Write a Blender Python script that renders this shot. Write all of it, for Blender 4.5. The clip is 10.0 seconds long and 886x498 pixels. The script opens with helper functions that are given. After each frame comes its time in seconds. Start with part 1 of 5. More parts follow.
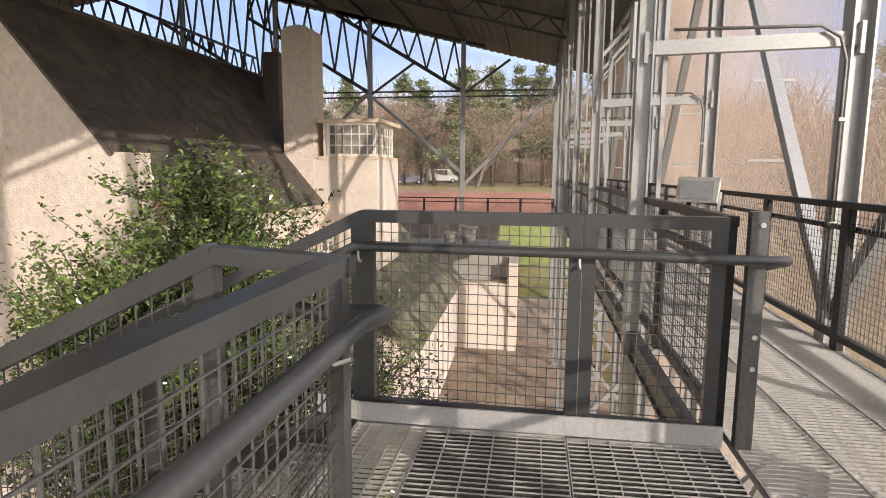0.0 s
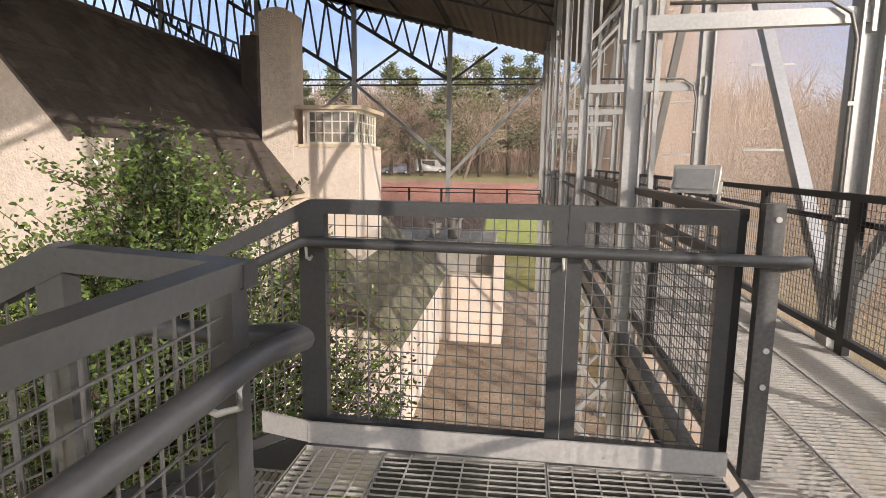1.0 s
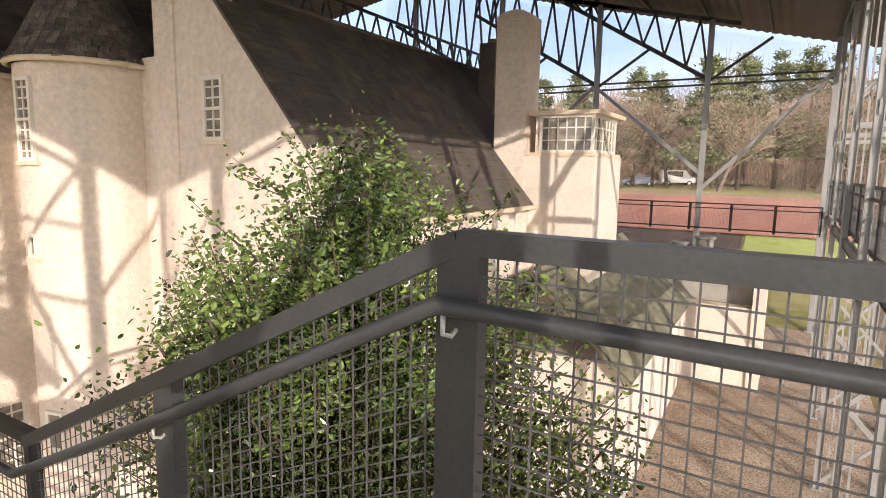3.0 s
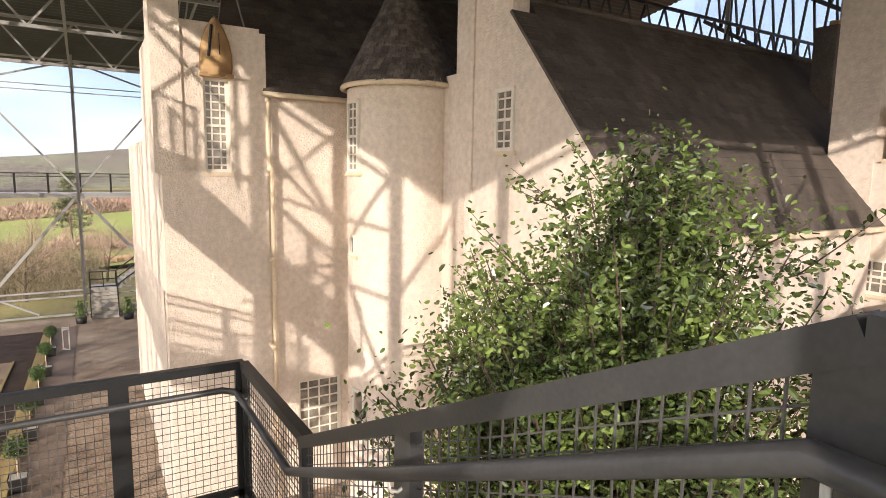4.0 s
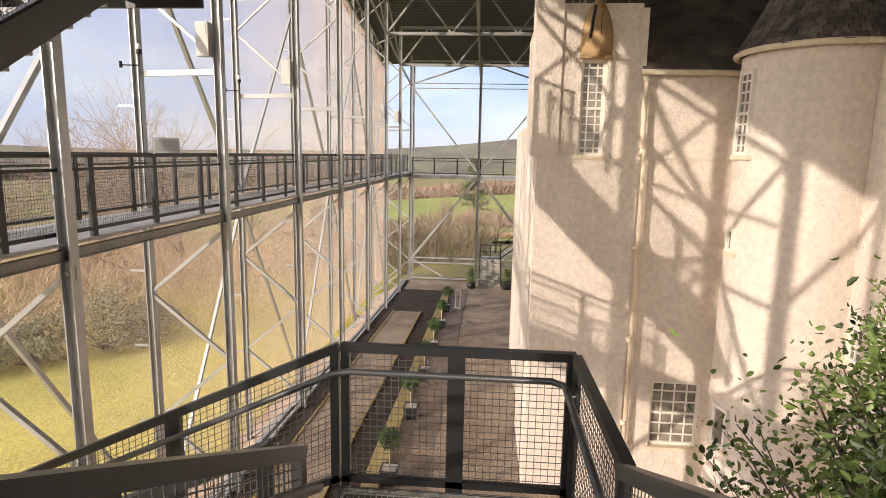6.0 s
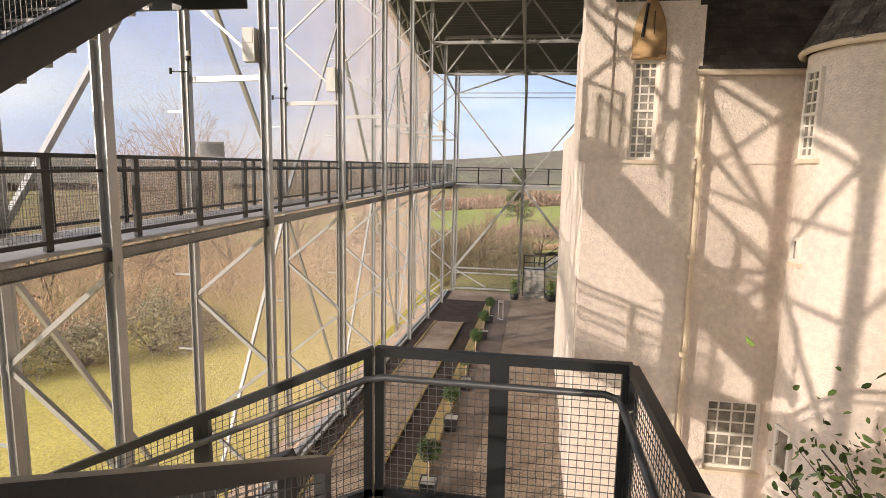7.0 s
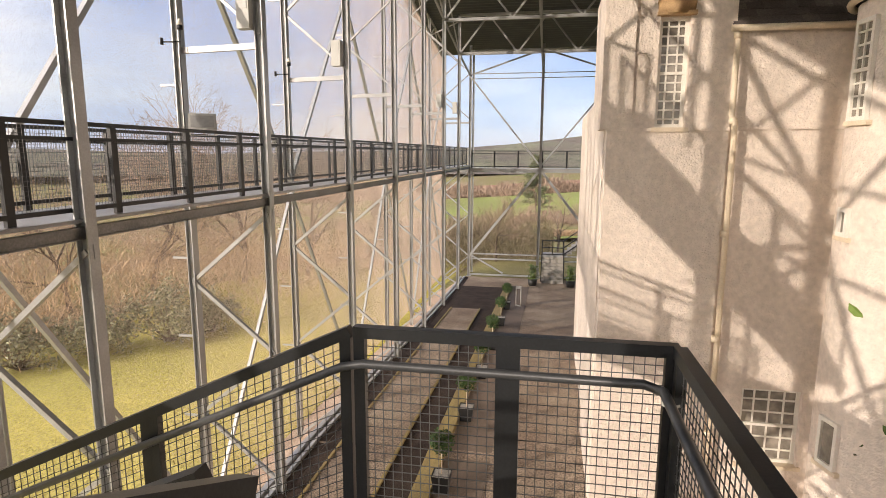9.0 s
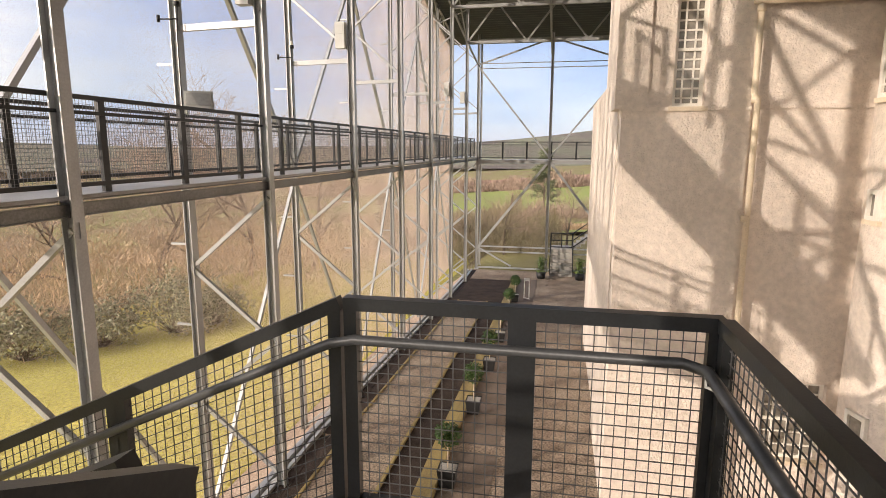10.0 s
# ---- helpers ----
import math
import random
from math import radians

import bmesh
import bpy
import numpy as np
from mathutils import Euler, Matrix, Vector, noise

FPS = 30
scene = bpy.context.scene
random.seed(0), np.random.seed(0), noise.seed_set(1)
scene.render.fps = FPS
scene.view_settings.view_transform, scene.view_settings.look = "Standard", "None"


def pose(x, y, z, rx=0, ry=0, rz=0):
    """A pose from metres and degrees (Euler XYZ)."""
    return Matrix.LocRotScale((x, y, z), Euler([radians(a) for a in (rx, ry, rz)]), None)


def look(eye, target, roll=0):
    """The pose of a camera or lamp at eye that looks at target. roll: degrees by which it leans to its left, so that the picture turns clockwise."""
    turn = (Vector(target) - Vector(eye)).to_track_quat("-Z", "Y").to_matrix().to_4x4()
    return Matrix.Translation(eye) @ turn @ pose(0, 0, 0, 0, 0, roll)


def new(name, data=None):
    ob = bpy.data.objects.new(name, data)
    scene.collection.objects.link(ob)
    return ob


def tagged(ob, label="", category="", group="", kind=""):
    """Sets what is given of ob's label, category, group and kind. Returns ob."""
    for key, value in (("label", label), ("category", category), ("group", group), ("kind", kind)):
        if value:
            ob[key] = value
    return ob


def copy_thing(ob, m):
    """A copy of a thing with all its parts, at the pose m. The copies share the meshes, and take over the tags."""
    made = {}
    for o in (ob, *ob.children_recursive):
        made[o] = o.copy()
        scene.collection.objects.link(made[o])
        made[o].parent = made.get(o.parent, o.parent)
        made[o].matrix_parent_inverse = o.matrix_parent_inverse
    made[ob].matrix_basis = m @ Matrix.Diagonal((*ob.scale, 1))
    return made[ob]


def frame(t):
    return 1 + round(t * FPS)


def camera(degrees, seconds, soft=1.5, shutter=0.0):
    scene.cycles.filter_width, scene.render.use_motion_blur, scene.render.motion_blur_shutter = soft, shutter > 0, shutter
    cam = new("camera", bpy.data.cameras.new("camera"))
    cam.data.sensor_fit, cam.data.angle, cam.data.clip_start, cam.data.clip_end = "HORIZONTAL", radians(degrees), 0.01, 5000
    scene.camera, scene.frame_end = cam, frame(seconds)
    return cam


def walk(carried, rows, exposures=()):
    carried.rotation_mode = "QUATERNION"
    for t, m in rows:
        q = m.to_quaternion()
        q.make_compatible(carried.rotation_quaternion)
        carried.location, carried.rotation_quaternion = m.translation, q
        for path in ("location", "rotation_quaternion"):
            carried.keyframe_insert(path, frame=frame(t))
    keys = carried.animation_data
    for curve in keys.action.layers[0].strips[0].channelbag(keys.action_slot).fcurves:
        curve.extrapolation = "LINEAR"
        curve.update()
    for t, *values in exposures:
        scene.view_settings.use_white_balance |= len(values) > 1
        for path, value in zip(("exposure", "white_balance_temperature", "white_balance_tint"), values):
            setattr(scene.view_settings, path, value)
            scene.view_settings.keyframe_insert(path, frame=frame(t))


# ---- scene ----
cam = camera(74.8, 10.0, soft=0.9)

PATH = [
    (0, (0.184, -0.055, 1.301), (-0.125, 1.903, 1.035), 0.4),
    (0.5, (0.254, 0.105, 1.287), (0.021, 2.071, 1.003), 0.5),
    (1, (0.228, 0.373, 1.271), (-0.038, 2.332, 0.974), 0.8),
    (1.5, (0.19, 0.619, 1.259), (-0.15, 2.569, 0.973), 1.0),
    (2, (0.238, 0.978, 1.285), (-0.207, 2.908, 1.007), 1.4),
    (2.2, (0.236, 1.036, 1.255), (-0.263, 2.953, 0.982), 1.8),
    (3.3, (-0.141, 1.797, 1.249), (-1.385, 3.34, 0.984), 0.8),
    (3.5, (-0.227, 1.882, 1.253), (-1.611, 3.303, 0.998), 1.0),
    (4, (-0.38, 2.022, 1.262), (-2.073, 3.056, 1.003), 1.0),
    (4.5, (-0.592, 2.153, 1.199), (-2.446, 2.855, 0.931), 0.9),
    (5, (-0.712, 2.228, 1.205), (-2.663, 2.554, 0.906), 0.8),
    (5.5, (-0.746, 2.269, 1.225), (-2.717, 2.301, 0.887), 0.9),
    (6, (-0.859, 2.317, 1.185), (-2.827, 2.161, 0.861), 1.1),
    (6.2, (-0.915, 2.306, 1.166), (-2.879, 2.105, 0.843), 1.5),
    (7.5, (-1.287, 2.298, 0.992), (-3.239, 1.968, 0.712), 0.6),
    (8, (-1.468, 2.358, 0.95), (-3.419, 2.032, 0.652), 0.3),
    (8.5, (-1.703, 2.332, 0.828), (-3.649, 2.003, 0.505), 0.1),
    (9, (-1.893, 2.317, 0.759), (-3.832, 1.952, 0.432), 0.2),
    (9.5, (-2.051, 2.333, 0.655), (-3.981, 1.932, 0.317), 0.2),
    (10, (-2.273, 2.264, 0.526), (-4.204, 1.874, 0.182), 0.2),
]
walk(cam, [(t, look(eye, target, roll)) for t, eye, target, roll in PATH], [(0, 0.20, 6700, 12), (1, 0.20, 6700, 12), (2.2, 0.40, 6700, 12), (3.5, 0.47, 6850, 13), (5, 0.31, 6900, 13), (7, 0.15, 6950, 13), (10, 0.08, 6950, 13)])

# ---- world, sun, exposure ----
SUN_AZ, SUN_EL = 45.0, 14.3          # degrees from south towards east, and up
sun_from = Vector((math.sin(radians(SUN_AZ)) * math.cos(radians(SUN_EL)),
                   -math.cos(radians(SUN_AZ)) * math.cos(radians(SUN_EL)), math.sin(radians(SUN_EL))))
sun = new("sun", bpy.data.lights.new("sun", "SUN"))
sun.data.energy, sun.data.angle, sun.data.color = 4.2, radians(0.45), (1.0, 0.90, 0.80)
sun.matrix_world = look(sun_from * 50, (0, 0, 0))

sky_world = bpy.data.worlds.new("sky")
scene.world = sky_world
sky_world.use_nodes = True
wt = sky_world.node_tree
wt.nodes.clear()
w_out, w_bg, w_sky = (wt.nodes.new(k) for k in ("ShaderNodeOutputWorld", "ShaderNodeBackground", "ShaderNodeTexSky"))
w_sky.sky_type, w_sky.sun_disc = "NISHITA", False
w_sky.sun_elevation, w_sky.sun_rotation = radians(SUN_EL), radians(180 - SUN_AZ)
w_sky.air_density, w_sky.dust_density, w_sky.ozone_density = 1.0, 0.2, 2.5
w_tc, w_map, w_noise, w_ramp, w_mix = (wt.nodes.new(k) for k in (
    "ShaderNodeTexCoord", "ShaderNodeMapping", "ShaderNodeTexNoise", "ShaderNodeValToRGB", "ShaderNodeMixRGB"))
w_map.inputs["Scale"].default_value = (1.2, 1.2, 5.0)
w_noise.inputs["Scale"].default_value, w_noise.inputs["Detail"].default_value = 1.7, 6
w_ramp.color_ramp.elements[0].color, w_ramp.color_ramp.elements[1].color = (0.90, 1.16, 1.90, 1), (1.60, 1.74, 2.05, 1)
w_ramp.color_ramp.elements[0].position, w_ramp.color_ramp.elements[1].position = 0.44, 0.72
w_mix.inputs["Fac"].default_value = 0.88
w_dot, w_pow, w_glow, w_gain = (wt.nodes.new(k) for k in ("ShaderNodeVectorMath", "ShaderNodeMapRange", "ShaderNodeValToRGB", "ShaderNodeVectorMath"))
w_dot.operation, w_gain.operation = "DOT_PRODUCT", "MULTIPLY"
w_dot.inputs[1].default_value = sun_from
w_pow.interpolation_type = "SMOOTHSTEP"
w_pow.inputs["From Min"].default_value, w_pow.inputs["From Max"].default_value = -0.1, 1.0
w_glow.color_ramp.elements[0].color, w_glow.color_ramp.elements[1].color = (1, 1, 1, 1), (7.5, 5.8, 3.8, 1)
for a, b in ((w_tc.outputs["Generated"], w_map.inputs["Vector"]), (w_map.outputs["Vector"], w_noise.inputs["Vector"]),
             (w_noise.outputs["Fac"], w_ramp.inputs["Fac"]), (w_ramp.outputs["Color"], w_gain.inputs[0]),
             (w_tc.outputs["Generated"], w_dot.inputs[0]), (w_dot.outputs["Value"], w_pow.inputs["Value"]),
             (w_pow.outputs["Result"], w_glow.inputs["Fac"]), (w_glow.outputs["Color"], w_gain.inputs[1]), (w_gain.outputs["Vector"], w_mix.inputs["Color2"]),
             (w_sky.outputs["Color"], w_mix.inputs["Color1"]), (w_mix.outputs["Color"], w_bg.inputs["Color"]),
             (w_bg.outputs["Background"], w_out.inputs["Surface"])):
    wt.links.new(a, b)
w_bg.inputs["Strength"].default_value = 0.45


# ---- materials ----
def material(name, colour, rough=0.6, metal=0.0, second=None, scale=3.0, fine=60.0, vary=0.12, bump=0.0, bump_scale=80.0,
             island=0.0, stretch=(1, 1, 1), spec=0.5, per_object=0.0):
    """A procedural surface: stains at `scale`, grain at `fine`, relief from `bump`."""
    m = bpy.data.materials.new(name)
    m.use_nodes = True
    t = m.node_tree
    n, l = t.nodes, t.links
    b = n["Principled BSDF"]
    b.inputs["Roughness"].default_value, b.inputs["Metallic"].default_value = rough, metal
    b.inputs["Specular IOR Level"].default_value = spec
    tc, mp = n.new("ShaderNodeTexCoord"), n.new("ShaderNodeMapping")
    geo = n.new("ShaderNodeNewGeometry")
    mp.inputs["Scale"].default_value = stretch
    l.new(geo.outputs["Position"], mp.inputs["Vector"])
    big, small = n.new("ShaderNodeTexNoise"), n.new("ShaderNodeTexNoise")
    big.inputs["Scale"].default_value, big.inputs["Detail"].default_value = scale, 5
    small.inputs["Scale"].default_value, small.inputs["Detail"].default_value = fine, 3
    l.new(mp.outputs["Vector"], big.inputs["Vector"])
    l.new(geo.outputs["Position"], small.inputs["Vector"])
    ramp = n.new("ShaderNodeValToRGB")
    ramp.color_ramp.elements[0].position, ramp.color_ramp.elements[1].position = 0.35, 0.68
    s = second or tuple(c * (1 - 2.2 * vary) for c in colour)
    ramp.color_ramp.elements[0].color, ramp.color_ramp.elements[1].color = (*s, 1), (*colour, 1)
    l.new(big.outputs["Fac"], ramp.inputs["Fac"])
    hsv = n.new("ShaderNodeHueSaturation")
    l.new(ramp.outputs["Color"], hsv.inputs["Color"])
    mr = n.new("ShaderNodeMapRange")
    mr.inputs["To Min"].default_value, mr.inputs["To Max"].default_value = 1 - 1.6 * vary, 1 + 1.6 * vary
    mr.inputs["From Min"].default_value, mr.inputs["From Max"].default_value = 0.3, 0.7
    l.new(small.outputs["Fac"], mr.inputs["Value"])
    value = mr.outputs["Result"]
    for amount, node, socket in ((island, geo, "Random Per Island"), (per_object, None, "Random")):
        if amount:
            node = node or n.new("ShaderNodeObjectInfo")
            r2, mul = n.new("ShaderNodeMapRange"), n.new("ShaderNodeMath")
            r2.inputs["To Min"].default_value, r2.inputs["To Max"].default_value = 1 - amount, 1 + amount
            l.new(node.outputs[socket], r2.inputs["Value"])
            mul.operation = "MULTIPLY"
            l.new(value, mul.inputs[0])
            l.new(r2.outputs["Result"], mul.inputs[1])
            value = mul.outputs["Value"]
    l.new(value, hsv.inputs["Value"])
    l.new(hsv.outputs["Color"], b.inputs["Base Color"])
    if bump:
        bt, bn = n.new("ShaderNodeTexNoise"), n.new("ShaderNodeBump")
        bt.inputs["Scale"].default_value, bt.inputs["Detail"].default_value = bump_scale, 4
        l.new(geo.outputs["Position"], bt.inputs["Vector"])
        bn.inputs["Strength"].default_value, bn.inputs["Distance"].default_value = bump, 0.03
        l.new(bt.outputs["Fac"], bn.inputs["Height"])
        l.new(bn.outputs["Normal"], b.inputs["Normal"])
    return m


HARL = material("cream_harling", (0.80, 0.70, 0.61), 0.9, second=(0.70, 0.61, 0.525), scale=0.9, fine=9, vary=0.06, bump=1.0, bump_scale=26, stretch=(1, 1, 0.35), spec=0.2)
SMOOTH = material("cream_smooth_render", (0.765, 0.675, 0.59), 0.85, scale=1.2, fine=14, vary=0.04, bump=0.25, bump_scale=18, spec=0.2)
SLATE = material("dark_slate", (0.140, 0.115, 0.100), 0.8, second=(0.080, 0.067, 0.060), scale=1.5, fine=30, vary=0.15, bump=0.4, bump_scale=40, island=0.25)
CONESLATE = material("weathered_turret_slate", (0.15, 0.128, 0.112), 0.7, second=(0.065, 0.055, 0.05), scale=7, fine=30, vary=0.2, bump=0.4, bump_scale=40, island=0.4)
CREAM_PAINT = material("cream_paint", (0.74, 0.62, 0.46), 0.5, scale=4, fine=40, vary=0.05)
WHITE = material("white_window_paint", (0.80, 0.76, 0.68), 0.45, scale=5, fine=50, vary=0.04)
MOSSY = material("mossy_pale_slate", (0.24, 0.225, 0.15), 0.85, second=(0.16, 0.155, 0.11), scale=1.3, fine=25, vary=0.15, bump=0.4, bump_scale=40, island=0.25)
STONE = material("tan_sandstone", (0.50, 0.33, 0.16), 0.85, second=(0.36, 0.23, 0.12), scale=4, fine=50, vary=0.08, bump=0.3)
WORN = material("weathered_beam_steel", (0.26, 0.255, 0.245), 0.5, 0.4, scale=1.5, fine=40, vary=0.12, bump=0.05)
# grating bar sides, their shade put into a colour darker than GRATE
BARSHADE = material("shaded_bar_zinc", (0.085, 0.085, 0.08), 0.7, 0.2, scale=3, fine=40, vary=0.15)
GALV = material("galvanised_steel", (0.45, 0.455, 0.45), 0.40, 0.45, scale=2, fine=45, vary=0.05, bump=0.05)
PAINT = material("dark_grey_painted_steel", (0.066, 0.068, 0.070), 0.32, 0.0, scale=6, fine=70, vary=0.07, bump=0.03)
ENDPOST = material("worn_grey_painted_steel", (0.13, 0.13, 0.128), 0.4, 0.1, scale=5, fine=60, vary=0.12, bump=0.04)
BLACKP = material("black_painted_steel", (0.016, 0.017, 0.018), 0.45, 0.0, scale=6, fine=70, vary=0.08)
DARKRAIL = material("charcoal_painted_steel", (0.024, 0.026, 0.028), 0.38, 0.0, scale=6, fine=70, vary=0.08, bump=0.03)
WIRE = material("steel_wire", (0.13, 0.13, 0.13), 0.5, 0.3, scale=6, fine=90, vary=0.1)
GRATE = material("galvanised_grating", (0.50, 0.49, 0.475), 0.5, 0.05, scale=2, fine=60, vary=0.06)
ROOFUNDER = material("dark_corrugated_sheet", (0.10, 0.108, 0.10), 0.6, 0.2, scale=1, fine=30, vary=0.1)
TRUSS = material("dark_truss_steel", (0.10, 0.105, 0.11), 0.5, 0.3, scale=3, fine=40, vary=0.1)
CHAIN = material("chainmail_rings", (0.60, 0.48, 0.39), 0.6, 0.1, scale=0.6, fine=20, vary=0.1)
GRAVEL = material("pale_gravel", (0.41, 0.33, 0.25), 0.95, second=(0.26, 0.195, 0.145), scale=0.8, fine=24, vary=0.34, bump=1.0, bump_scale=60, spec=0.2)
PALEGRAVEL = material("pale_pink_gravel", (0.50, 0.38, 0.29), 0.95, second=(0.40, 0.30, 0.22), scale=0.8, fine=24, vary=0.2, bump=0.8, bump_scale=60, spec=0.2)
DARKPATH = material("brown_grey_path", (0.22, 0.165, 0.125), 0.9, second=(0.16, 0.12, 0.09), scale=0.8, fine=40, vary=0.15, bump=0.4, bump_scale=60)
BARK = material("dark_bark_bed", (0.070, 0.050, 0.040), 0.95, second=(0.045, 0.033, 0.027), scale=2, fine=40, vary=0.3, bump=1.0, bump_scale=55, spec=0.2)
SLEEPER = material("yellowed_timber", (0.38, 0.29, 0.11), 0.8, second=(0.27, 0.20, 0.08), scale=2, fine=50, vary=0.12, bump=0.3, stretch=(0.3, 3, 3))
LAWN = material("lawn_grass", (0.46, 0.39, 0.11), 0.95, second=(0.35, 0.31, 0.085), scale=0.15, fine=9, vary=0.2, bump=0.8, bump_scale=14, spec=0.1)
FIELD = material("rough_grassland", (0.20, 0.20, 0.065), 0.95, second=(0.20, 0.145, 0.085), scale=0.06, fine=2.5, vary=0.15, spec=0.1)
MEADOW = material("green_meadow", (0.22, 0.26, 0.07), 0.95, second=(0.19, 0.20, 0.07), scale=0.05, fine=3, vary=0.12, spec=0.1)
HILL = material("far_hill", (0.165, 0.17, 0.11), 0.95, second=(0.12, 0.10, 0.085), scale=0.018, fine=0.15, vary=0.2, spec=0.1)
LEAF = material("glossy_green_leaf", (0.19, 0.26, 0.066), 0.16, spec=0.8, scale=1.2, fine=20, vary=0.15, second=(0.075, 0.12, 0.038), island=0.7)
PALELEAF = material("pale_grey_green_leaf", (0.30, 0.29, 0.17), 0.5, scale=1.5, fine=12, vary=0.15, second=(0.16, 0.16, 0.09), island=0.6)
DARKLEAF = material("topiary_leaf", (0.055, 0.115, 0.025), 0.45, scale=3, fine=30, vary=0.15, island=0.4)
TWIG = material("bare_brown_twig", (0.36, 0.26, 0.19), 0.9, scale=0.3, fine=3, vary=0.15, second=(0.25, 0.175, 0.125), island=0.3)
BRUSH = material("olive_brown_brush", (0.24, 0.20, 0.105), 0.9, scale=0.3, fine=3, vary=0.2, second=(0.15, 0.125, 0.075), island=0.4)
REED = material("dry_brown_reed", (0.50, 0.34, 0.20), 0.9, scale=0.2, fine=3, vary=0.15, second=(0.38, 0.26, 0.16), island=0.35)
BARKT = material("tree_bark", (0.13, 0.095, 0.07), 0.9, scale=2, fine=20, vary=0.15, bump=0.4)
PINE = material("pine_needles", (0.15, 0.175, 0.075), 0.8, scale=0.4, fine=4, vary=0.2, second=(0.09, 0.105, 0.05), island=0.35)
POT = material("black_plastic_pot", (0.018, 0.018, 0.018), 0.5, scale=6, fine=50, vary=0.1)
LIGHTGREY = material("pale_grey_casing", (0.60, 0.60, 0.56), 0.45, scale=6, fine=50, vary=0.04)
DARKGLASS = material("dark_glazing", (0.035, 0.035, 0.035), 0.08, scale=1.5, fine=5, vary=0.2, second=(0.10, 0.09, 0.075))
HOUSEGLASS = material("house_glazing", (0.30, 0.265, 0.22), 0.10, scale=2.2, fine=6, vary=0.2, second=(0.16, 0.145, 0.12))
LAMPGLASS = material("grey_lamp_glass", (0.48, 0.48, 0.46), 0.15, scale=3, fine=20, vary=0.06)
PALESTONE = material("pale_concrete", (0.42, 0.40, 0.36), 0.9, scale=2, fine=30, vary=0.1, bump=0.3)
RED = material("rust_red_ground", (0.30, 0.12, 0.075), 0.9, scale=0.3, fine=6, vary=0.15)
CARPAINT = material("silver_blue_car_paint", (0.28, 0.32, 0.42), 0.25, 0.4, scale=2, fine=30, vary=0.03)
TYRE = material("black_rubber", (0.02, 0.02, 0.02), 0.8)


# ---- building helpers ----
def box(bm, x0, y0, z0, x1, y1, z1):
    v = [bm.verts.new((x, y, z)) for x in (x0, x1) for y in (y0, y1) for z in (z0, z1)]
    for f in ((0, 1, 3, 2), (4, 6, 7, 5), (0, 4, 5, 1), (2, 3, 7, 6), (0, 2, 6, 4), (1, 5, 7, 3)):
        bm.faces.new([v[i] for i in f])


def bar(bm, a, b, w, h=None, up=(0, 0, 1), caps=True):
    """A square bar from a to b, w wide and h along up."""
    a, b = Vector(a), Vector(b)
    h = w if h is None else h
    d = (b - a).normalized()
    side = d.cross(Vector(up))
    if side.length < 1e-3:
        side = d.cross(Vector((0, 1, 0)))
    side.normalize()
    top = side.cross(d)
    s, t = side * w / 2, top * h / 2
    v = [bm.verts.new(p + q) for p in (a, b) for q in (-s - t, s - t, s + t, -s + t)]
    for i in range(4):
        j = (i + 1) % 4
        bm.faces.new((v[i], v[j], v[4 + j], v[4 + i]))
    if caps:
        bm.faces.new(v[3::-1])
        bm.faces.new(v[4:])


def tube(bm, pts, r, n=8, r_end=None):
    """A round tube along a line of points."""
    pts = [Vector(p) for p in pts]
    rings = []
    for i, p in enumerate(pts):
        d = (pts[min(i + 1, len(pts) - 1)] - pts[max(i - 1, 0)]).normalized()
        ref = Vector((0, 0, 1)) if abs(d.z) < 0.9 else Vector((1, 0, 0))
        u = d.cross(ref).normalized()
        w = u.cross(d)
        rr = r if r_end is None else r + (r_end - r) * i / max(1, len(pts) - 1)
        rings.append([bm.verts.new(p + (u * math.cos(k * math.tau / n) + w * math.sin(k * math.tau / n)) * rr) for k in range(n)])
    for a, b in zip(rings, rings[1:]):
        for k in range(n):
            f = bm.faces.new((a[k], a[(k + 1) % n], b[(k + 1) % n], b[k]))
            f.smooth = True
    bm.faces.new(rings[0][::-1])
    bm.faces.new(rings[-1])


def thing(name, label, category, at=(0, 0, 0), group="", kind=""):
    ob = new(name)
    ob.location = at
    ob.empty_display_size = 0.1
    return tagged(ob, label, category, group, kind)


def part(name, bm, m, parent=None, label="", bevel=0.0):
    """Links a bmesh, given in world places, as one mesh under a thing or a part."""
    if bevel:
        bmesh.ops.bevel(bm, geom=[e for e in bm.edges if e.calc_face_angle(0) > 0.6], offset=bevel, segments=1, affect="EDGES")
    off, p = Vector((0, 0, 0)), parent
    while p is not None:
        off += p.location
        p = p.parent
    if off.length:
        bmesh.ops.translate(bm, verts=bm.verts, vec=-off)
    me = bpy.data.meshes.new(name)
    bm.to_mesh(me)
    bm.free()
    me.materials.append(m)
    ob = new(name, me)
    ob.parent = parent
    if label:
        ob["label"] = label
    return ob


def quick(name, verts, faces, m, parent=None, smooth=False):
    me = bpy.data.meshes.new(name)
    me.from_pydata(verts, [], faces)
    if smooth:
        me.polygons.foreach_set("use_smooth", [True] * len(me.polygons))
    me.materials.append(m)
    me.update()
    ob = new(name, me)
    ob.parent = parent
    return ob


def B():
    return bmesh.new()


